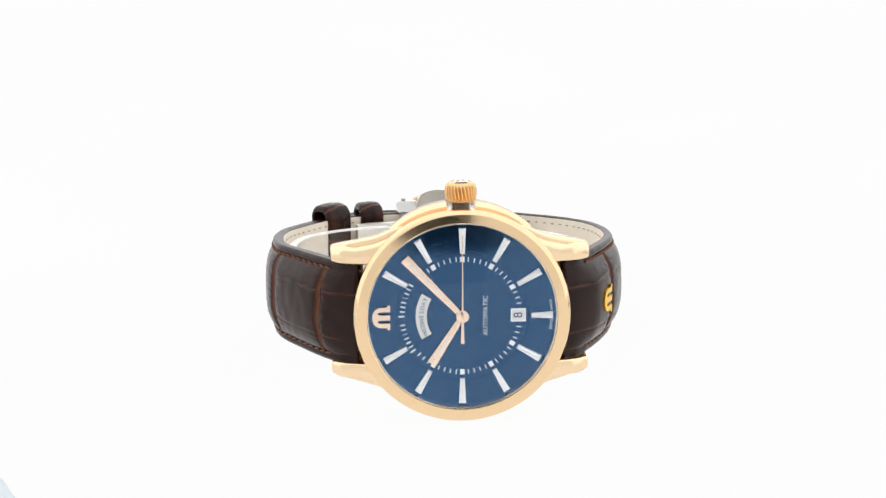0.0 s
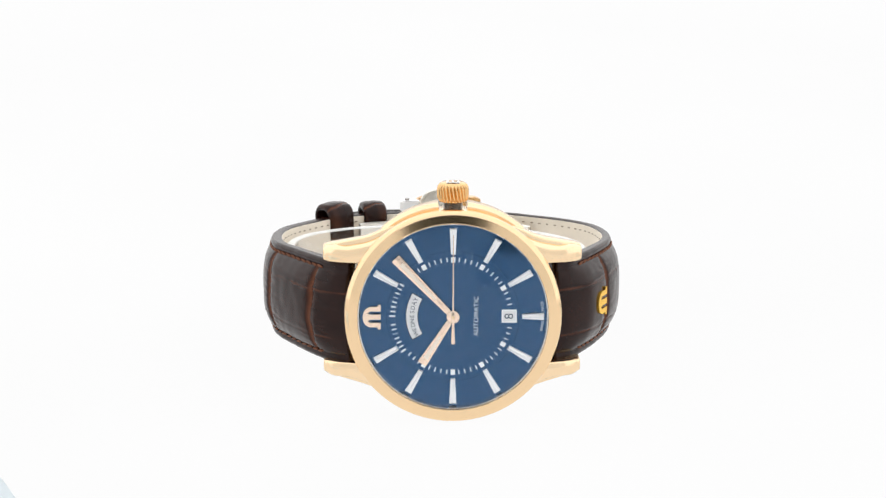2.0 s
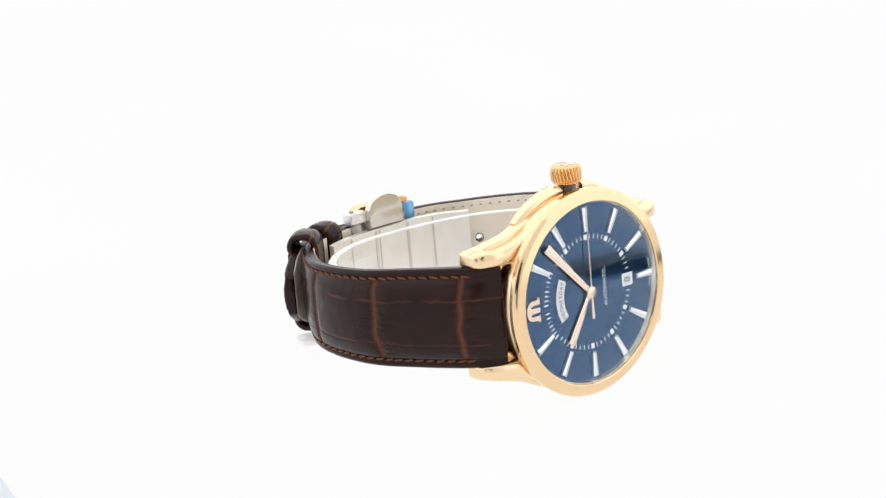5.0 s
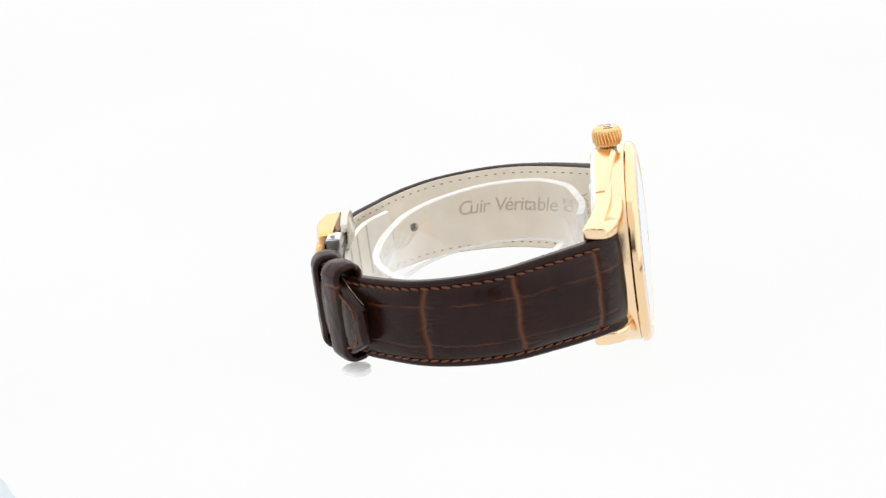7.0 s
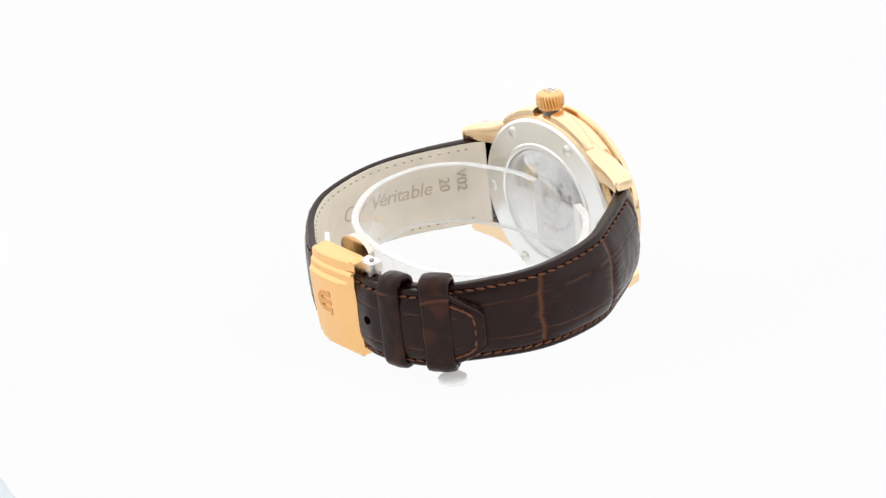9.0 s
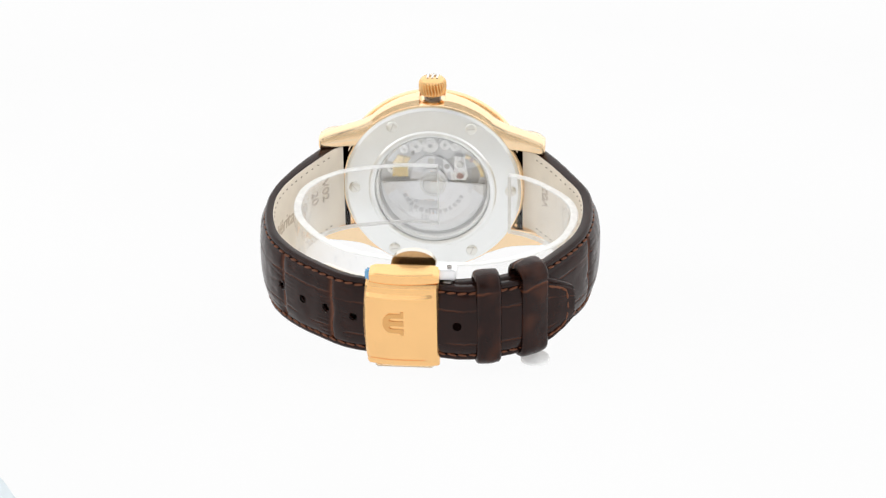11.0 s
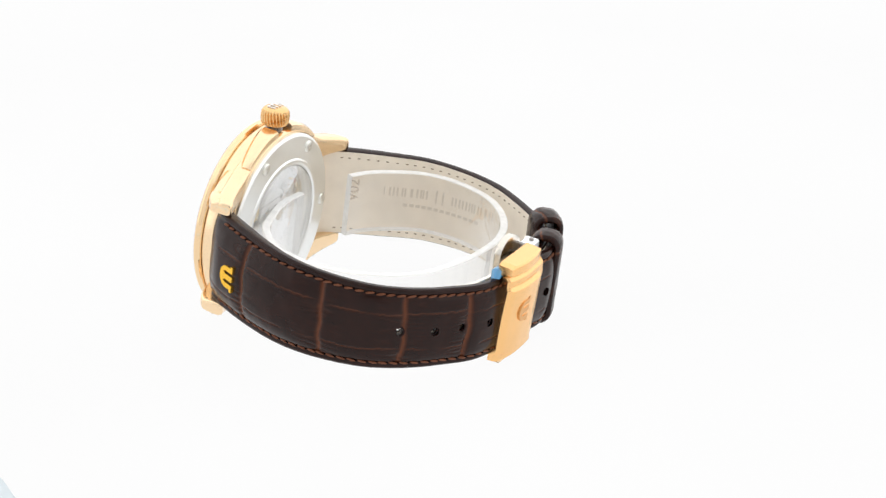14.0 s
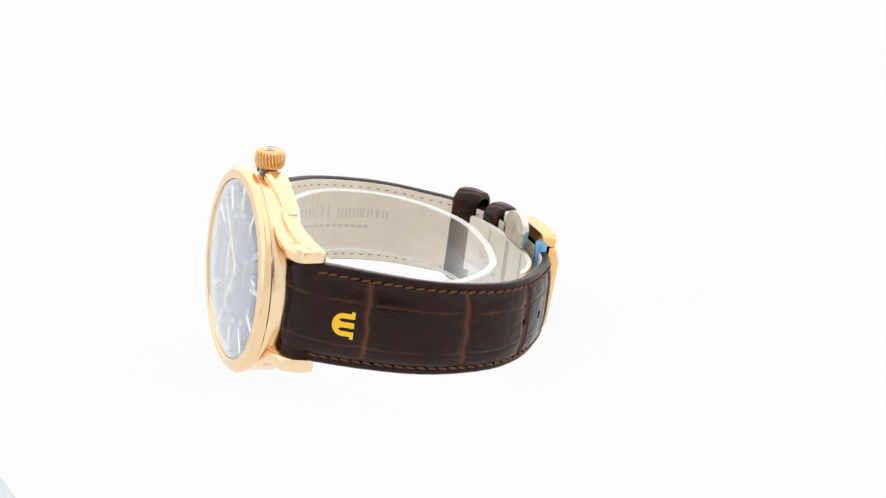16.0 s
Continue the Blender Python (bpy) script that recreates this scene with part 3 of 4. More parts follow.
    # the dark stud at (-3.0, 4.0) stands in for a shaded screw hole
    for x, z, r, m in ((-5.8, 2.0, 0.75, JEWEL), (-5.8, 4.7, 0.8, SCREW_STEEL), (-3.0, 4.0, 0.6, STEEL_DARK), (0.4, 5.2, 0.7, SCREW_STEEL), (4.3, 6.9, 0.45, STEEL_DARK), (-8.2, 5.6, 0.5, JEWEL), (-1.0, 10.2, 0.5, STEEL_DARK), (2.6, 10.0, 0.5, SCREW_STEEL)):
        part("movement_screw", cylinder((x, 5.6, z), (x, 7.05 if abs(x + 5.8) < 0.1 else 6.65, z), r, steps=16, bevel=0.08), m, mov)
    # rotor: half disc with a heavy rim and a hub
    out = [(11.0 * math.cos(radians(a)), 11.0 * math.sin(radians(a)) - 0.2) for a in range(180, 361, 5)] + [(9.5, 0.3), (3.2, 0.6)] + \
          [(3.0 * math.cos(radians(a)), 3.0 * math.sin(radians(a)) + 0.6) for a in range(10, 171, 16)] + [(-3.2, 0.6), (-9.5, 0.3)]
    rotor = part("rotor", slab(out, 7.25, 6.9), STEEL, watch, "steel winding rotor", smooth=False)
    sharpen(part("rotor_rim", lathe([(8.9, 6.7), (8.9, 7.35), (9.2, 7.5), (10.9, 7.5), (11.05, 7.3), (11.05, 6.7)], 60, 178, 362, cz=-0.2), STEEL, rotor))
    part("rotor_hub", cylinder((0, 6.8, 0.0), (0, 7.6, 0.0), 2.3, steps=36, bevel=0.25), SCREW_STEEL, rotor)
    part("rotor_hub_ring", lathe([(2.55, 7.24), (2.55, 7.4), (2.75, 7.4), (2.75, 7.24)], 60, cz=0.0), SCREW_STEEL, rotor)
    for k, a in enumerate((205, 216, 226, 237, 247, 258, 283, 293, 304, 314, 325, 335)):
        t = radians(a)
        c, s = math.cos(t), math.sin(t)
        ln = 0.45 if k % 3 else 0.3
        part("engraved_bar", slab([(6.2 * c - s * ln, 6.2 * s + c * ln), (7.1 * c - s * ln, 7.1 * s + c * ln), (7.1 * c + s * ln, 7.1 * s - c * ln), (6.2 * c + s * ln, 6.2 * s - c * ln)], 7.27, 7.2), ENGRAVED_GREY, rotor, smooth=False)
    part("engraved_emblem", merge(*[box(x - 0.25, x + 0.25, 7.2, 7.28, -7.2, -5.9) for x in (-0.8, 0, 0.8)], box(-1.05, 1.05, 7.2, 7.28, -6.1, -5.7)), ENGRAVED_GREY, rotor, smooth=False)


case = build_case()
build_crystal()
build_dial()
build_hands()
build_crown()
build_back()

# ---- strap ----
# the outer face of the closed loop, from the twelve-side lugs round the back to the six-side lugs
LOOP = [(-19.3, 3.7), (-22.6, 5.7), (-26.0, 10.1), (-30.2, 17.4), (-33.9, 25.1), (-34.8, 34.0), (-33.4, 42.1), (-29.6, 49.2), (-24.4, 56.0), (-17.5, 60.3), (-9.0, 62.4), (0.0, 62.8),
        (6.9, 62.2), (12.9, 60.6), (18.3, 57.1), (24.3, 52.2), (29.3, 45.2), (31.5, 36.4), (31.3, 28.0), (28.7, 19.6), (25.2, 12.0), (22.4, 7.2), (19.4, 5.0)]


HOLES = ((10.9, 61.9), (16.4, 59.0), (21.0, 55.0), (25.6, 50.0), (-9.8, 65.0))
HOLE_Z = -1.6


def frame_of(points):
    """Tangents and outward normals of a plan line."""
    t = np.gradient(points, axis=0)
    t /= np.linalg.norm(t, axis=1, keepdims=True)
    nrm = np.stack([t[:, 1], -t[:, 0]], 1)
    mid = np.array([0.0, 34.0])
    if ((points - mid) * nrm).sum() < 0:
        nrm = -nrm
    return t, nrm


def bumpy(a, b, seed):
    return noise.noise(Vector((a, b, seed)))


def strap(name, label, plan, width, thick, puff, seams, tip=0.0, seed=0.0, stitched=(2, -2), tip_stitch=False, lining_label="", mid=None, holes=()):
    """A padded strap along a plan line: embossed outer leather, beige lining, stitches as parts.
    width, thick, puff: functions of the length along it; seams: lengths at which the emboss breaks into rows of scales."""
    pts, length = spline(plan, 0.3)
    t, nrm = frame_of(pts)
    n, m = len(pts), 81
    s = np.linspace(0, length, n)
    bm = bmesh.new()
    layer = bm.verts.layers.float.new("crease")
    grid = []
    cross = [(0.93 * bumpy(k * 1.7, 3.1, seed), 0.5 * bumpy(k * 2.3, 9.2, seed)) for k in range(len(seams) + 2)]
    for i in range(n):
        row = []
        half = width(s[i]) / 2
        if tip:
            left = length - s[i]
            if left < tip:
                half *= 0.42 + 0.58 * (left / tip) ** 0.75
        zc = mid(s[i])
        zone = sum(1 for q in seams if q < s[i])
        for j in range(m):
            v = -1 + 2 * j / (m - 1)
            cr = 0.0
            for q, seam in enumerate(seams):
                d = abs(s[i] - seam - 0.7 * bumpy(v * 2.2, q * 5.1, seed) - 0.6 * (1 - v * v))
                cr = max(cr, math.exp(-(d / 0.40) ** 2))
            a, b = cross[zone]
            for base, sl, wd in ((0.42 + 0.12 * a, b, 0.016), (-0.48 + 0.12 * b, a, 0.014)):
                line = base + 0.10 * sl * math.sin(s[i] * 0.45 + zone) + 0.02 * bumpy(s[i] * 1.3, base, seed)
                near = min(1.0, min([abs(s[i] - q) for q in seams] + [99]) / 1.5)
                if abs(v) < 0.82:
                    cr = max(cr, 0.72 * math.exp(-((v - line) / wd) ** 2) * max(0.0, min(1.0, 0.75 + 1.6 * bumpy(s[i] * 0.22, base * 7, seed + 2))))
            wrinkle = 0.0
            for q in seams:
                d = s[i] - q
                if -6.5 < d < 6.5 and abs(v) < 0.8:
                    wrinkle += max(0.0, 1 - abs(bumpy(v * 7.5 + q, s[i] * 0.14, seed + 5)) / 0.17) * (1 - abs(d) / 6.5) * max(0.0, min(1.0, 0.5 + 1.5 * bumpy(v * 2.5, s[i] * 0.3 + q, seed + 9)))
            if abs(v) > 0.80:
                cr *= max(0.0, 1 - (abs(v) - 0.80) / 0.06)
            h = puff(s[i]) * (1 - abs(v / 0.84) ** 3.0 if abs(v) < 0.84 else 0.0)
            h -= 0.16 * math.exp(-((abs(v) - 0.84) / 0.035) ** 2)
            if abs(v) > 0.93:
                h -= 0.45 * ((abs(v) - 0.93) / 0.07) ** 2
            lo = max([q for q in seams if q <= s[i]] + [0.0])
            hi = min([q for q in seams if q > s[i]] + [length])
            h += 0.40 * (1 - abs(2 * (s[i] - lo) / (hi - lo) - 1) ** 7) * (abs(v) < 0.84) * (1 - abs(v / 0.84) ** 6) * (tip == 0 or length - s[i] > 9)
            h -= 0.34 * cr + 0.24 * min(1.0, wrinkle)
            h += 0.06 * bumpy(s[i] * 0.5, v * 3, seed + 1)
            p = pts[i] + nrm[i] * h
            vert = bm.verts.new((p[0], p[1], zc + v * half))
            vert[layer] = min(1.0, 0.9 * cr + 0.15 * min(1.0, wrinkle))
            row.append(vert)
        # edge down to the lining
        th = thick(s[i])
        under = []
        for v, dep in ((1.0, 0.35), (0.995, 0.8), (0.975, 1.0)):
            p = pts[i] - nrm[i] * (th * dep)
            under.append((p, v))
        row = [bm.verts.new((p[0], p[1], zc - v * half)) for p, v in under[::-1]] + row + [bm.verts.new((p[0], p[1], zc + v * half)) for p, v in under]
        grid.append(row)
    punched = [s[int(np.argmin(((pts - np.array(hole)) ** 2).sum(1)))] for hole in holes]

    def clear(i, z):
        return all((s[i] - q) ** 2 + (z - HOLE_Z) ** 2 > 0.86 ** 2 for q in punched)

    k = len(grid[0])
    for i, (p, q) in enumerate(zip(grid, grid[1:])):
        for j in range(k):
            if clear(i, (p[j].co.z + p[(j + 1) % k].co.z) / 2) or j == k - 1:
                bm.faces.new((p[j], p[(j + 1) % k], q[(j + 1) % k], q[j]))
    # the face towards the lining stays open where the holes go through
    bm.faces.new(grid[0][::-1])
    bm.faces.new(grid[-1])
    bmesh.ops.delete(bm, geom=[f for f in bm.faces if len(f.verts) == 4 and f.calc_area() > 4.0], context="FACES_ONLY")
    ob = part(name, bm, LEATHER, watch, label)
    # lining
    rows, cols = [], 40
    bl = bmesh.new()
    start = 4  # the outer leather is turned in round the spring bar
    for i in range(start, n - (3 if tip else 0)):
        th, half = thick(s[i]), width(s[i]) / 2 * 0.978
        if tip and length - s[i] < tip:
            half *= 0.42 + 0.58 * ((length - s[i]) / tip) ** 0.75
        zc = mid(s[i])
        row = []
        for depth, order in ((th * 0.9, range(cols + 1)), (th + 0.12, range(cols, -1, -1))):
            p = pts[i] - nrm[i] * depth
            row += [bl.verts.new((p[0], p[1], zc + half * (-1 + 2 * j / cols) * (0.985 if depth > th else 1.0))) for j in order]
        rows.append(row)
    k = len(rows[0])
    for i, (p, q) in enumerate(zip(rows, rows[1:])):
        for j in range(k):
            if clear(i + start, (p[j].co.z + p[(j + 1) % k].co.z) / 2):
                bl.faces.new((p[j], p[(j + 1) % k], q[(j + 1) % k], q[j]))
    bl.faces.new(rows[0][::-1])
    bl.faces.new(rows[-1])
    lining = sharpen(part("lining", bl, LINING, ob, lining_label or "beige leather lining"))
    # stitches along both edges, and their marks on the lining
    shared = {}

    def stitch(kind, at, tangent, out, mat, size, parent):
        if kind not in shared:
            b2 = bmesh.new()
            bmesh.ops.create_icosphere(b2, subdivisions=2, radius=1.0)
            for v in b2.verts:
                v.co = Vector((v.co.x * size[0], v.co.y * size[1], v.co.z * size[2])) * MM
            me = bpy.data.meshes.new(kind)
            for f in b2.faces:
                f.smooth = True
            b2.to_mesh(me)
            b2.free()
            me.materials.append(mat)
            shared[kind] = me
        o = new(kind, shared[kind])
        o.parent = parent
        mtx = axes(at, tangent, (out[0], out[1], 0))
        mtx.translation = mtx.translation * MM
        o.matrix_local = mtx
        return o

    pitch = 2.05
    first, last = stitched[0], length + stitched[1] - (tip if tip else 0)
    count = int((last - first) / pitch)
    for c in range(count):
        at = first + (c + 0.5) * pitch
        i = int(at / length * (n - 1))
        half = width(s[i]) / 2 * 0.84
        zc = mid(s[i])
        for sg in (-1, 1):
            p = pts[i] + nrm[i] * 0.02
            tilt = 0.16 * sg
            stitch("stitch", (p[0], p[1], zc + sg * half), (t[i][0], t[i][1], tilt), nrm[i], THREAD, (0.97, 0.25, 0.25), ob)
            # black bead between two stitches, standing in for the shade of a pit
            hole = pts[i] + nrm[i] * -0.02 + t[i] * pitch * 0.5
            stitch("stitch_hole_shade", (hole[0], hole[1], zc + sg * half), (t[i][0], t[i][1], 0), nrm[i], HOLE_SHADE, (0.17, 0.2, 0.15), ob)
            if at < 78:
                p = pts[i] - nrm[i] * (thick(s[i]) + 0.13)
                stitch("lining_stitch", (p[0], p[1], zc + sg * half), (t[i][0], t[i][1], 0), nrm[i], THREAD_PALE, (0.36, 0.17, 0.13), lining)
    if tip_stitch:
        # stitches round the pointed end
        def at_tip(left, f):
            i = int((length - left) / length * (n - 1))
            k = 0.42 + 0.58 * (left / tip) ** 0.75 if left < tip else 1.0
            return pts[i], nrm[i], mid(s[i]) + f * width(s[i]) / 2 * k * 0.78
        run = [at_tip(l, f) for l, f in ((6.2, 1), (4.6, 1), (3.0, 1), (1.9, 0.85), (1.5, 0.3), (1.5, -0.3), (1.9, -0.85), (3.0, -1), (4.6, -1), (6.2, -1))]
        for (pa, na, za), (pb, nb, zb) in zip(run, run[1:]):
            p = (pa + pb) / 2 + (na + nb) / 2 * 0.24
            stitch("stitch", (p[0], p[1], (za + zb) / 2), (pb[0] - pa[0], pb[1] - pa[1], zb - za + 1e-3), na, THREAD, (0.97, 0.25, 0.25), ob)
    return ob, lining, pts, nrm, s


# the strap's upper and lower edges, from the lugs to the clasp
def edge_top(s):
    return ramp(s, 2, 72, 9.0, 6.55)


def edge_bottom(s):
    return ramp(s, 10, 60, -10.35, -9.7)


def strap_width(s):
    return edge_top(s) - edge_bottom(s)


def strap_mid(s):
    return (edge_top(s) + edge_bottom(s)) / 2


# twelve side: short strap, ends under the clasp
plan_a = LOOP[:11]
strap_a, lining_a, pts_a, nrm_a, s_a = strap(
    "strap_buckle_side", "dark brown embossed leather strap, short side with beige lining", [(x, y) for x, y in plan_a],
    strap_width, lambda s: ramp(s, 5, 30, 2.6, 2.1), lambda s: ramp(s, 2, 9, 0.5, 1.9) * ramp(s, 14, 50, 1.0, 0.22),
    (7.4, 24.1, 41.9), seed=1.0, stitched=(5.9, -4), mid=strap_mid)

# six side: long strap, runs through the clasp and the keepers, its point lies on the other side
back_pts, _ = spline(LOOP, 1.0)
_, back_nrm = frame_of(back_pts)
over = [tuple(p + q * (ramp(-p[0], 2, 12, 0.0, 2.0) + ramp(-p[0], 22, 30, 0.0, 2.5) * (p[1] > 40))) for p, q in zip(back_pts, back_nrm)]
over = [p for p in over if p[1] > 53.3 or p[0] > 0]
plan_b = over[::-1]
strap_b, lining_b, pts_b, nrm_b, s_b = strap(
    "strap_tip_side", "dark brown embossed leather strap, long side with holes and pointed tip", [plan_b[int(k)] for k in np.linspace(0, len(plan_b) - 1, len(plan_b) // 3)],
    strap_width, lambda s: ramp(s, 5, 30, 2.6, 1.7), lambda s: ramp(s, 2, 9, 0.5, 1.9) * ramp(s, 14, 50, 1.0, 0.22),
    (15.7, 34.4, 50.4, 63.9, 78.9), tip=8.5, seed=7.0, stitched=(5.9, 0.5), tip_stitch=True, mid=strap_mid, holes=HOLES[:4])


def on_strap(pts, nrm, x, y):
    i = int(np.argmin(((pts - np.array([x, y])) ** 2).sum(1)))
    return pts[i], nrm[i]


def build_holes():
    """Punched holes: a dark wall through the strap with a pressed rim; the last, over the other layer, is a black disc
    with its shade in the colour.
    """
    for k, (x, y) in enumerate(HOLES):
        p, q = on_strap(pts_b, nrm_b, x, y)
        t = np.array([-q[1], q[0]])
        top = 0.34 if x < 22 else 0.46
        prof = [(0.78, -1.9), (0.76, top - 0.2), (0.84, top + 0.02), (1.12, top - 0.05), (1.12, top - 0.4), (0.9, -1.9)]
        # last hole: a flat black disc in place of a shaded depth
        if k == 4:
            top = 0.98
            prof = [(0.02, top), (0.85, top), (0.85, top - 0.6)]
        bm = bmesh.new()
        rings = []
        for a in range(24):
            c, d = math.cos(a * math.pi / 12), math.sin(a * math.pi / 12)
            rings.append([bm.verts.new((*(p + q * o + t * r * c), HOLE_Z + r * d)) for r, o in prof])
        for a, b in zip(rings, rings[1:] + rings[:1]):
            for n in range(len(prof) if k != 4 else len(prof) - 1):
                bm.faces.new((a[n], a[(n + 1) % len(prof)], b[(n + 1) % len(prof)], b[n]))
        part("hole_rim", bm, LEATHER if k < 4 else HOLE_SHADE, strap_b)


def build_badge():
    """Small gold emblem of plain bars on the strap by the lugs."""
    p, q = on_strap(pts_b, nrm_b, 26.6, 14.2)
    # strokes run away from the lugs
    m = Matrix(((-q[1], q[0], 0, p[0] + q[0] * 2.16), (q[0], q[1], 0, p[1] + q[1] * 2.16), (0, 0, 1, -1.0), (0, 0, 0, 1)))
    m.translation = m.translation * MM
    part("strap_emblem", slab([(a * 1.05, b * 1.12) for a, b in EMBLEM], -0.6, 0.42), GOLD_YELLOW, strap_b, "yellow gold emblem", smooth=False, local=m)


def build_keepers():
    """Two leather loops round both layers."""
    for x, y, wd, high, name in ((-15.3, 61.3, 5.0, 8.5, "fixed_keeper"), (-23.2, 57.6, 6.1, 9.1, "sliding_keeper")):
        p, q = on_strap(pts_a, nrm_a, x, y)
        tang = np.array([-q[1], q[0]])
        rise = 2.6
        # a rounded rectangle round the strap, in (out, up), evenly stepped
        o0, o1, z0, z1, r = -2.9, rise + 0.6, -10.7, high, 2.5
        corner = []
        for cx, cz, a0 in ((o1 - r, z1 - r, 0), (o0 + r, z1 - r, 90), (o0 + r, z0 + r, 180), (o1 - r, z0 + r, 270)):
            corner += [(cx + r * math.cos(radians(a0 + 15 * k)), cz + r * math.sin(radians(a0 + 15 * k))) for k in range(7)]
        corner.append(corner[0])
        cpts = np.array(corner)
        run = np.r_[0, np.cumsum(np.linalg.norm(np.diff(cpts, axis=0), axis=1))]
        at = np.linspace(0, run[-1], 161)[:-1]
        ring = np.stack([np.interp(at, run, cpts[:, k]) for k in (0, 1)], 1)
        nr = np.gradient(ring, axis=0)
        nr = np.stack([nr[:, 1], -nr[:, 0]], 1) / np.linalg.norm(nr, axis=1, keepdims=True)
        bm = bmesh.new()
        layer = bm.verts.layers.float.new("crease")
        rows = []
        steps = 22
        for a in range(steps + 1):
            f = -1 + 2 * a / steps
            row = []
            for b in range(len(ring)):
                cr = 0.0
                for line, sl in ((6.0, 0.9), (13.5, -0.7), (19.5, 0.6), (46.0, 0.4), (52.0, -0.8)):
                    d = at[b] - line - sl * f - 0.5 * bumpy(f * 1.5, line, x)
                    cr = max(cr, math.exp(-(d / 0.22) ** 2))
                h = 0.30 * (1 - f * f) - 0.20 * cr + 0.08 * bumpy(at[b] * 0.5, f * 2, x)
                h -= 0.55 * max(0.0, (abs(f) - 0.8) / 0.2) ** 2
                o, z = ring[b] + nr[b] * h
                pos = p + q * o + tang * (f * wd / 2)
                v = bm.verts.new((pos[0], pos[1], z))
                v[layer] = min(1.0, 0.8 * cr + 0.36 * max(0.0, bumpy(at[b] * 0.28, f * 0.9, x + 3)))
                row.append(v)
            rows.append(row)
        # inner faces, so that the band has thickness
        for f in (1, -1):
            rows.append([bm.verts.new((*(p + q * (o - u[0] * 1.1) + tang * (f * wd / 2 * 0.97)), z - u[1] * 1.1)) for (o, z), u in zip(ring, nr)])
        rows.append(rows[0])
        k = len(ring)
        for a, b in zip(rows, rows[1:]):
            for c in range(k):
                bm.faces.new((a[c], a[(c + 1) % k], b[(c + 1) % k], b[c]))
        part(name, bm, LEATHER, watch, "dark brown leather strap keeper")


def build_clasp():
    """Folding clasp: gold cover plate and top cap, steel blades and push pieces."""
    secs = []
    zt, zb = 7.2, -11.0
    for k in range(41):
        f = k / 40
        x = -6.15 + 13.95 * f
        end = min(1.0, f / 0.03, (1 - f) / 0.03)
        bow = 0.75 * ramp(x, 5.5, 7.8, 0.0, 1.0)
        # a slanting band along the hinge side, a raised panel beside it
        y = 65.3 - 0.026 * (x - 1.4) ** 2 * (1 if x > 1.4 else 0.2) - 0.1 * max(0.0, (-2.6 - x) / 3.55) - 0.5 * (1 - end) ** 2
        panel = ramp(x, -5.6, -2.2, 0.0, 0.62) * ramp(x, 6.9, 7.6, 1.0, 0.3)
        low = 0.8
        mid = lambda z: low * max(0.0, min(1.0, (5.0 - z) / 15.0))
        bulge = lambda z: x + bow * math.cos((z + 1.9) / 9.2 * 1.45)
        ring = [(y - 1.4 - low, zb), (y - 0.15 - low, zb), (y + 0.05 - low, zb + 0.2), (y - mid(zb + 1.2), zb + 1.2), (y + panel - mid(zb + 1.9), zb + 1.9)]
        ring += [(y + panel - mid(z), z) for z in (-6.5, -4.0, -1.5, 1.0, 3.2)]
        ring += [(y + panel - mid(4.6), 4.6), (y - 0.15, 5.2), (y - 0.15, 6.5), (y - 0.55, zt - 0.25), (y - 0.7, zt), (y - 1.4, zt)]
        secs.append([(bulge(z), yy, z) for yy, z in ring])
    plate = sharpen(part("clasp_cover", loft(secs), GOLD_SATIN, watch, "brushed rose gold folding clasp cover"), 16)
    # the cover leans in towards its lower edge
    def slope(y):
        m = pose(0, y, 0, -math.degrees(0.8 / 15.4), 0, 0)
        m.translation = m.translation * MM
        return m

    # cap folded over the strap's edge at the top and at the bottom
    secs = []
    for k in range(13):
        x = -6.25 + 13.5 * k / 12
        d = 0.5 * max(0.0, abs(x - 0.5) - 6.2) / 0.6
        y1 = 65.0 - 0.028 * (x - 1.4) ** 2 * (1 if x > 1.4 else 0.6) - 0.4 * d
        secs.append([(x, 60.9, 7.24), (x, y1 - 0.1, 7.24), (x, y1, 7.4), (x, y1 - 0.05, 9.1 - d), (x, y1 - 0.3, 9.35 - d), (x, 61.0, 9.6 - d)])
    sharpen(part("top_cap", loft(secs), GOLD_SATIN, plate, "rose gold cap"), 12)
    part("bottom_cap", box(-5.0, 6.4, 60.8, 63.6, -11.9, -11.0, bevel=0.3), GOLD, plate)
    part("cover_emblem", slab([(2.6 - a * 1.02, b * 1.1 - 0.9) for a, b in EMBLEM], -0.3, 0.02), ENGRAVED, plate, "engraved emblem", smooth=False, local=slope(65.73))
    # half-round push pieces standing up on the inside
    out = [(4.4 * math.cos(radians(a)) - 1.0, 2.9 * math.sin(radians(a)) + 8.9) for a in range(0, 181, 9)] + [(-5.4, 5.5), (3.4, 5.5)]
    sharpen(part("push_plate", slab(out, 58.0, 59.4, 0.3), STEEL_WARM, watch, "polished steel half-round clasp plate"), 25)
    hb = part("hinge_block", box(-9.4, -5.2, 59.2, 62.0, 6.9, 9.2, bevel=0.25), STEEL, watch, "polished steel hinge end", smooth=False)
    # dark block filling the gap below the hinge, in place of its shade
    part("hinge_gap_shade", box(-8.8, -5.6, 59.2, 61.5, 1.5, 6.8, bevel=0.2), STEEL_DARK, hb)
    part("hinge_pin", cylinder((-8.0, 60.7, 9.2), (-8.0, 60.7, 9.46), 0.5, steps=16), STEEL_DARK, hb)
    part("blue_protective_film", box(5.8, 8.3, 59.9, 61.7, 2.5, 8.3, bevel=0.3), FILM_BLUE, watch, "blue protective film on the clasp")
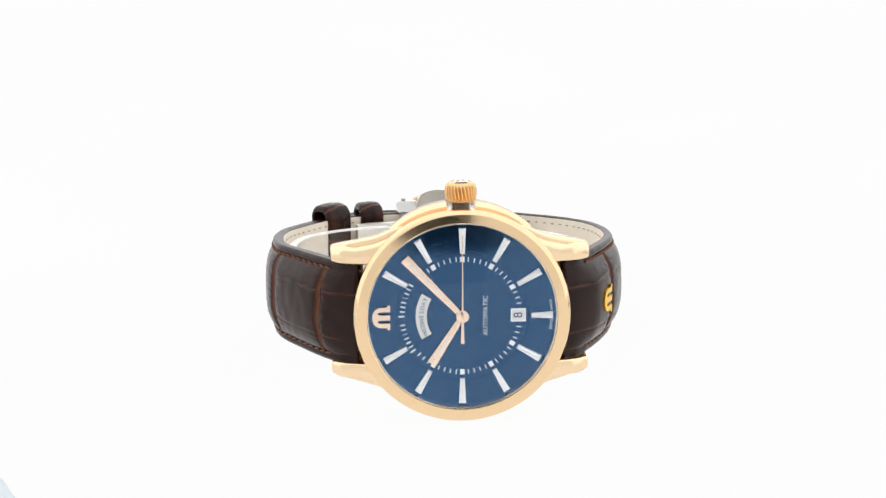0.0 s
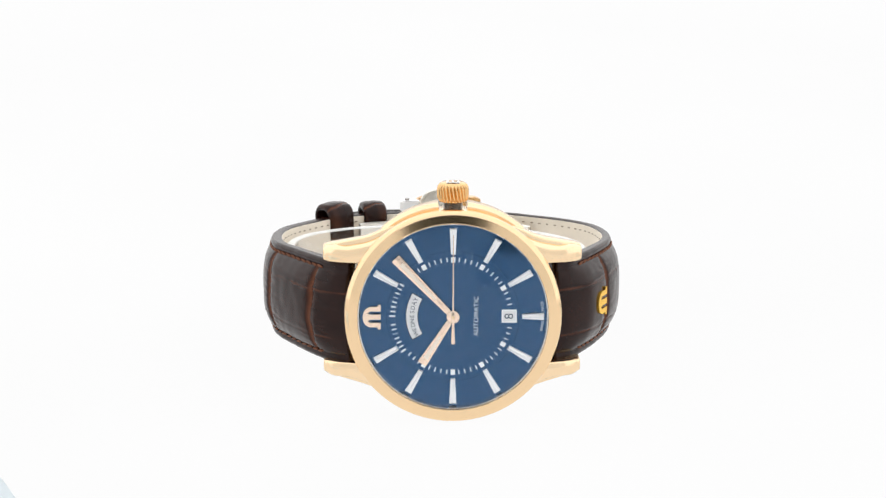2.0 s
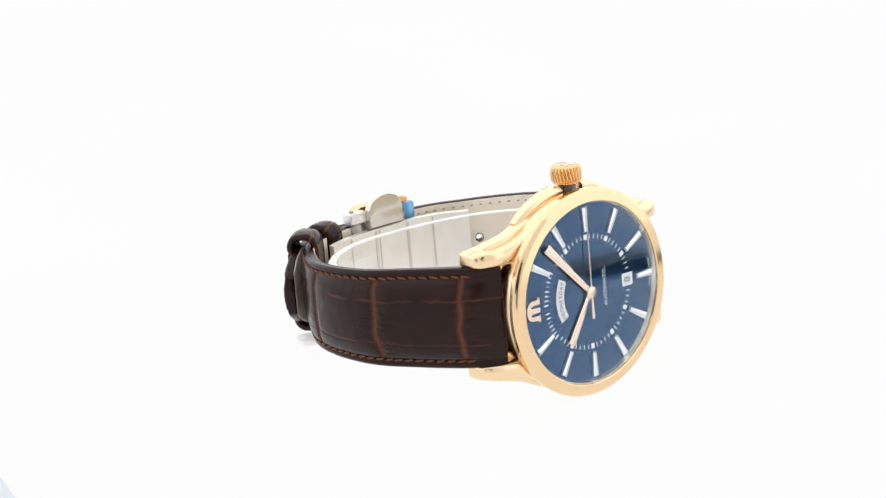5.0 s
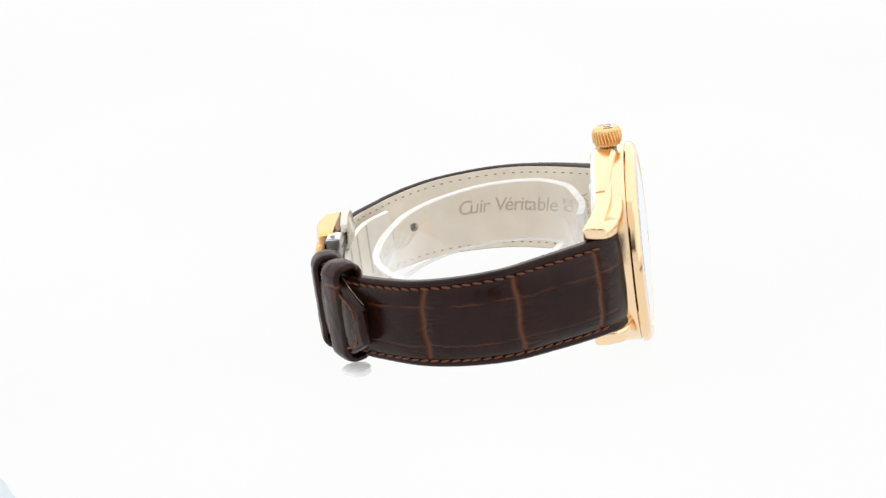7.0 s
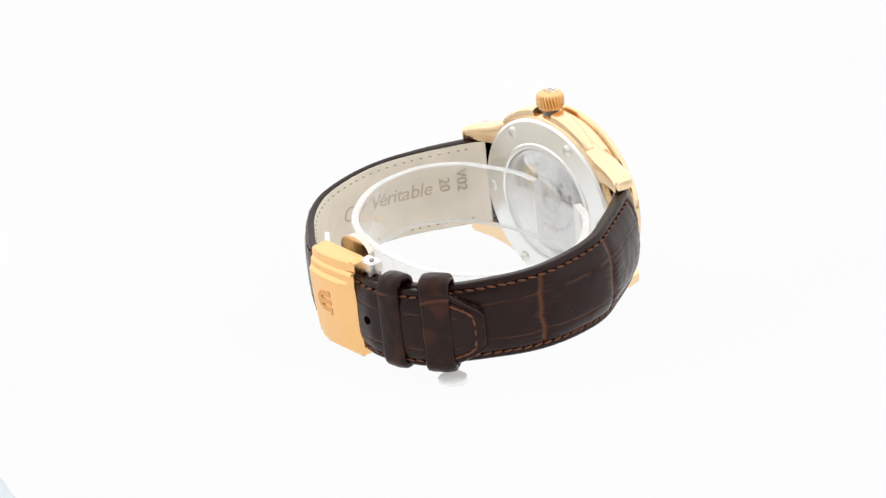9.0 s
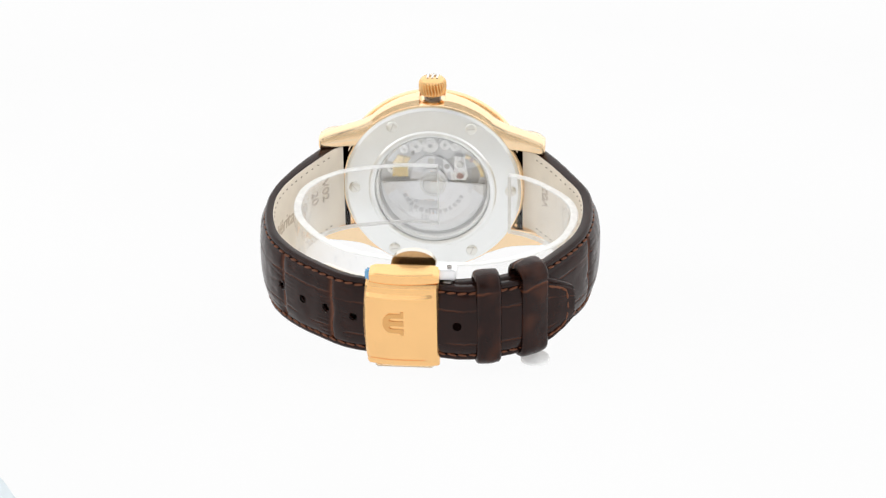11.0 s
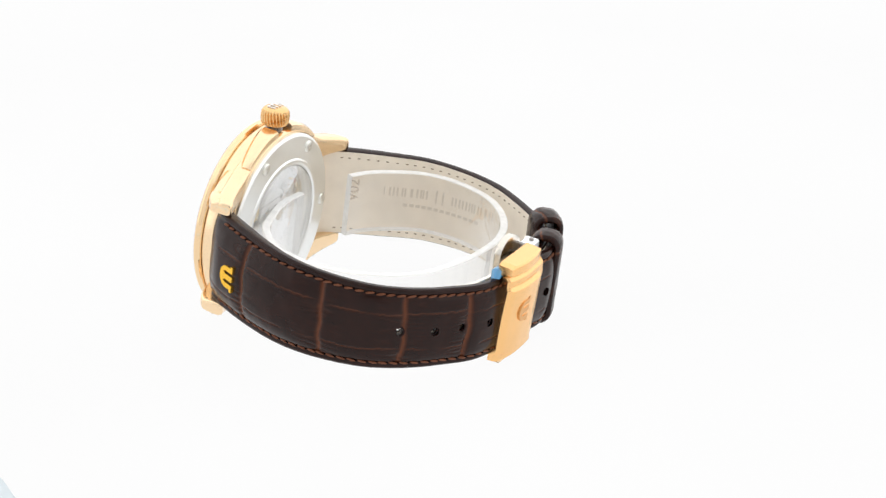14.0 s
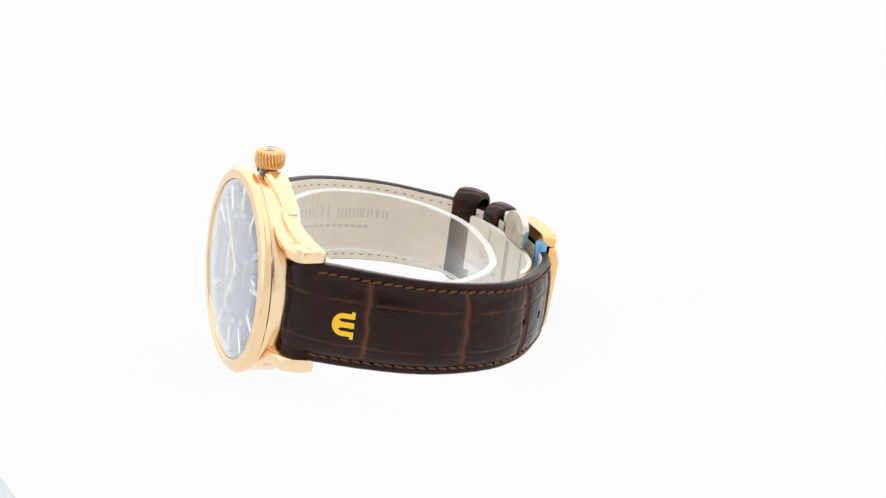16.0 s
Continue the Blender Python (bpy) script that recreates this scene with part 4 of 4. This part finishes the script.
    # folded blades lying inside the loop
    for name, x0, x1, off, z0, z1 in (("clasp_blade", -20, 19.5, 3.6, -6.5, 5.2),):
        secs = []
        for k in range(25):
            x = x0 + (x1 - x0) * k / 24
            i = int(np.argmin(np.abs(back_pts[:, 0] - x) + 100 * (back_pts[:, 1] < 45)))
            a, b = back_pts[i] - back_nrm[i] * off, back_pts[i] - back_nrm[i] * (off + 0.9)
            secs.append([(a[0], a[1], z0), (b[0], b[1], z0 + 0.15), (b[0], b[1], z1 - 0.15), (a[0], a[1], z1)])
        blade = sharpen(part(name, loft(secs), STEEL_BLADE, watch, "satin steel folding blade"))
        for x, w in ((-12.5, 0.22), (-4.2, 0.3), (-3.0, 0.16), (4.8, 0.3), (12.0, 0.2)):
            p, q = on_strap(back_pts, back_nrm, x, 62.0)
            m = Matrix(((-q[1], q[0], 0, p[0]), (q[0], q[1], 0, p[1]), (0, 0, 1, 0), (0, 0, 0, 1)))
            m.translation = m.translation * MM
            part("blade_slot", box(-w, w, -off - 1.0, -off - 0.6, z0 + 0.6, z1 - 0.5), STEEL_DULL, blade, smooth=False, local=m)


def build_lining_print():
    """Pressed lettering on the lining."""
    def place(pts, nrm, s_list, at, th, z, up=1):
        i = int(at / s_list[-1] * (len(pts) - 1))
        p = pts[i] - nrm[i] * (th + 0.13)
        tang = Vector((nrm[i][1], -nrm[i][0], 0))
        inward = Vector((-nrm[i][0], -nrm[i][1], 0))
        m = axes((p[0], p[1], z), tang, (0, 0, 1))
        if m.col[2].to_3d().dot(inward) < 0:
            m = axes((p[0], p[1], z), -tang, (0, 0, 1))
        return m, i
    th_b = lambda s: ramp(s, 5, 30, 2.6, 1.7)
    th_a = lambda s: ramp(s, 5, 30, 2.6, 2.1)
    # on the long side: two words along the strap, letter by letter so that they follow the curve
    widths = {"i": 0.55, "r": 0.75, "t": 0.7, "l": 0.55, " ": 0.7, "C": 1.3, "V": 1.2}
    at = 39.0
    for ch in "Cuir V\u00e9ritable":
        w = 1.93 * widths.get(ch, 1.0)
        at -= w / 2
        if ch != " ":
            m, i = place(pts_b, nrm_b, s_b, at, th_b(at), -0.2)
            text("pressed_letter", ch, 4.4, lining_b, LINING_PRESSED, m, thick=0.10, shear=0.22)
        at -= w / 2
    m, i = place(pts_b, nrm_b, s_b, 12.7, th_b(12.7), 0.2)
    text("pressed_size", "20", 3.3, lining_b, LINING_PRESSED, m @ pose(0, 0, 0, 0, 0, -90), thick=0.22)
    m, i = place(pts_b, nrm_b, s_b, 8.8, th_b(8.8), 0.6)
    text("pressed_code", "V02", 3.2, lining_b, LINING_PRESSED, m @ pose(0, 0, 0, 0, 0, -90), thick=0.22)
    m, i = place(pts_a, nrm_a, s_a, 10.5, th_a(10.5), 0.2)
    text("pressed_code", "V02", 3.2, lining_a, LINING_PRESSED, m @ pose(0, 0, 0, 0, 0, 90), thick=0.22)
    # on the short side: the maker's line as plain bars, with a smaller line below
    for k, ln in enumerate((1.7, 1.2, 1.0, 0.6, 1.2, 1.2, 0, 1.9, 0, 1.2, 1.2, 1.2, 1.0, 1.2, 0.6, 1.2)):
        at = 17.9 + 1.75 * k
        if not ln:
            continue
        m, i = place(pts_a, nrm_a, s_a, at, th_a(at), 0.6)
        big = 1.5 if ln > 1.8 else 1.0
        mm = m.copy()
        mm.translation = mm.translation * MM
        part("pressed_bar", merge(box(-ln / 2, -ln / 2 + 0.4, -big, big, -0.02, 0.02), box(ln / 2 - 0.4, ln / 2, -big, big, -0.02, 0.02)), LINING_FAINT, lining_a, smooth=False, local=mm)
    for k in range(13):
        at = 21.9 + 1.5 * k
        m, i = place(pts_a, nrm_a, s_a, at, th_a(at), -2.3)
        m.translation = m.translation * MM
        part("pressed_small_bar", box(-0.5, 0.5, -0.35, 0.35, -0.02, 0.02), LINING_FAINT, lining_a, smooth=False, local=m)


build_holes()
build_badge()
build_keepers()
build_clasp()
build_lining_print()

# ---- the clear stand inside the loop ----
stand = empty("watch_stand", "clear acrylic cuff holding the watch loop open from inside", "stand")


def build_stand():
    plan = [(-1.5, 11.9), (4.9, 11.6), (11.4, 13.0), (19.0, 15.8), (24.9, 22.9), (25.3, 33.2), (20.7, 41.8), (13.7, 47.9), (5.2, 50.8), (-3.6, 52.2), (-12.9, 51.9), (-21.6, 48.5), (-28.2, 42.3),
            (-30.9, 34.0), (-29.9, 26.2), (-25.3, 20.2), (-21.1, 16.7), (-16.8, 14.8)]
    pts, _ = spline(plan, 1.0)
    _, nrm = frame_of(pts)
    secs = []
    for p, q in zip(pts, nrm):
        a, b = p + q * 0.8, p - q * 0.8
        z0, z1 = -7.0, 6.1 - 0.03 * (p[1] - 34)
        secs.append([(a[0], a[1], z0 + 0.2), (a[0], a[1], z1 - 0.2), (a[0] - q[0] * 0.2, a[1] - q[1] * 0.2, z1), (b[0] + q[0] * 0.2, b[1] + q[1] * 0.2, z1), (b[0], b[1], z1 - 0.2), (b[0], b[1], z0 + 0.2),
                     (b[0] + q[0] * 0.2, b[1] + q[1] * 0.2, z0), (a[0] - q[0] * 0.2, a[1] - q[1] * 0.2, z0)])
    ob = sharpen(part("cuff", loft(secs), ACRYLIC, stand, "clear acrylic cuff with an open gap"))
    ob.data.materials.append(FROST)
    for f in ob.data.polygons:
        if abs(f.normal.z) > 0.5 or len(f.vertices) > 4:
            f.material_index = 1
    ob.visible_shadow = False
    # small clear foot that levels the strap at the keepers
    ft = part("foot", cylinder((-24.5, 57.0, -13.6), (-24.5, 57.0, -12.2), 2.9, steps=32, bevel=0.3), FROST, stand, "small clear plastic foot")
    ft.visible_shadow = False


build_stand()

# unseen black strip, placed so that the dial reflects a dark band
mat = part("dark_strip", box(156, 181, -47, 135, 0, 1.2, bevel=0.4), BLACK_CLOTH)
tagged(mat, "unseen black strip on the table, added for a dark band reflected in the dial", "mat")
# pale corner of a studio pad on the table
pad = part("pad", slab([(-140, -110), (-66, -110), (-67, -90), (-71.2, -78), (-72.8, -74.8), (-74.6, -71), (-76.6, -67.2), (-84, -58), (-140, -50)], -0.6, 0.0), PALE_BLUE, local=pose(0, 0, 0.0, -90, 0, 0))
tagged(pad, "pale blue plastic pad lying flat on the white table", "pad")


def motions():
    for thing in (watch, stand):
        walk(thing, [(t, pose(0, 0, 0, 0, 0, a)) for t, a in TURN])


motions()
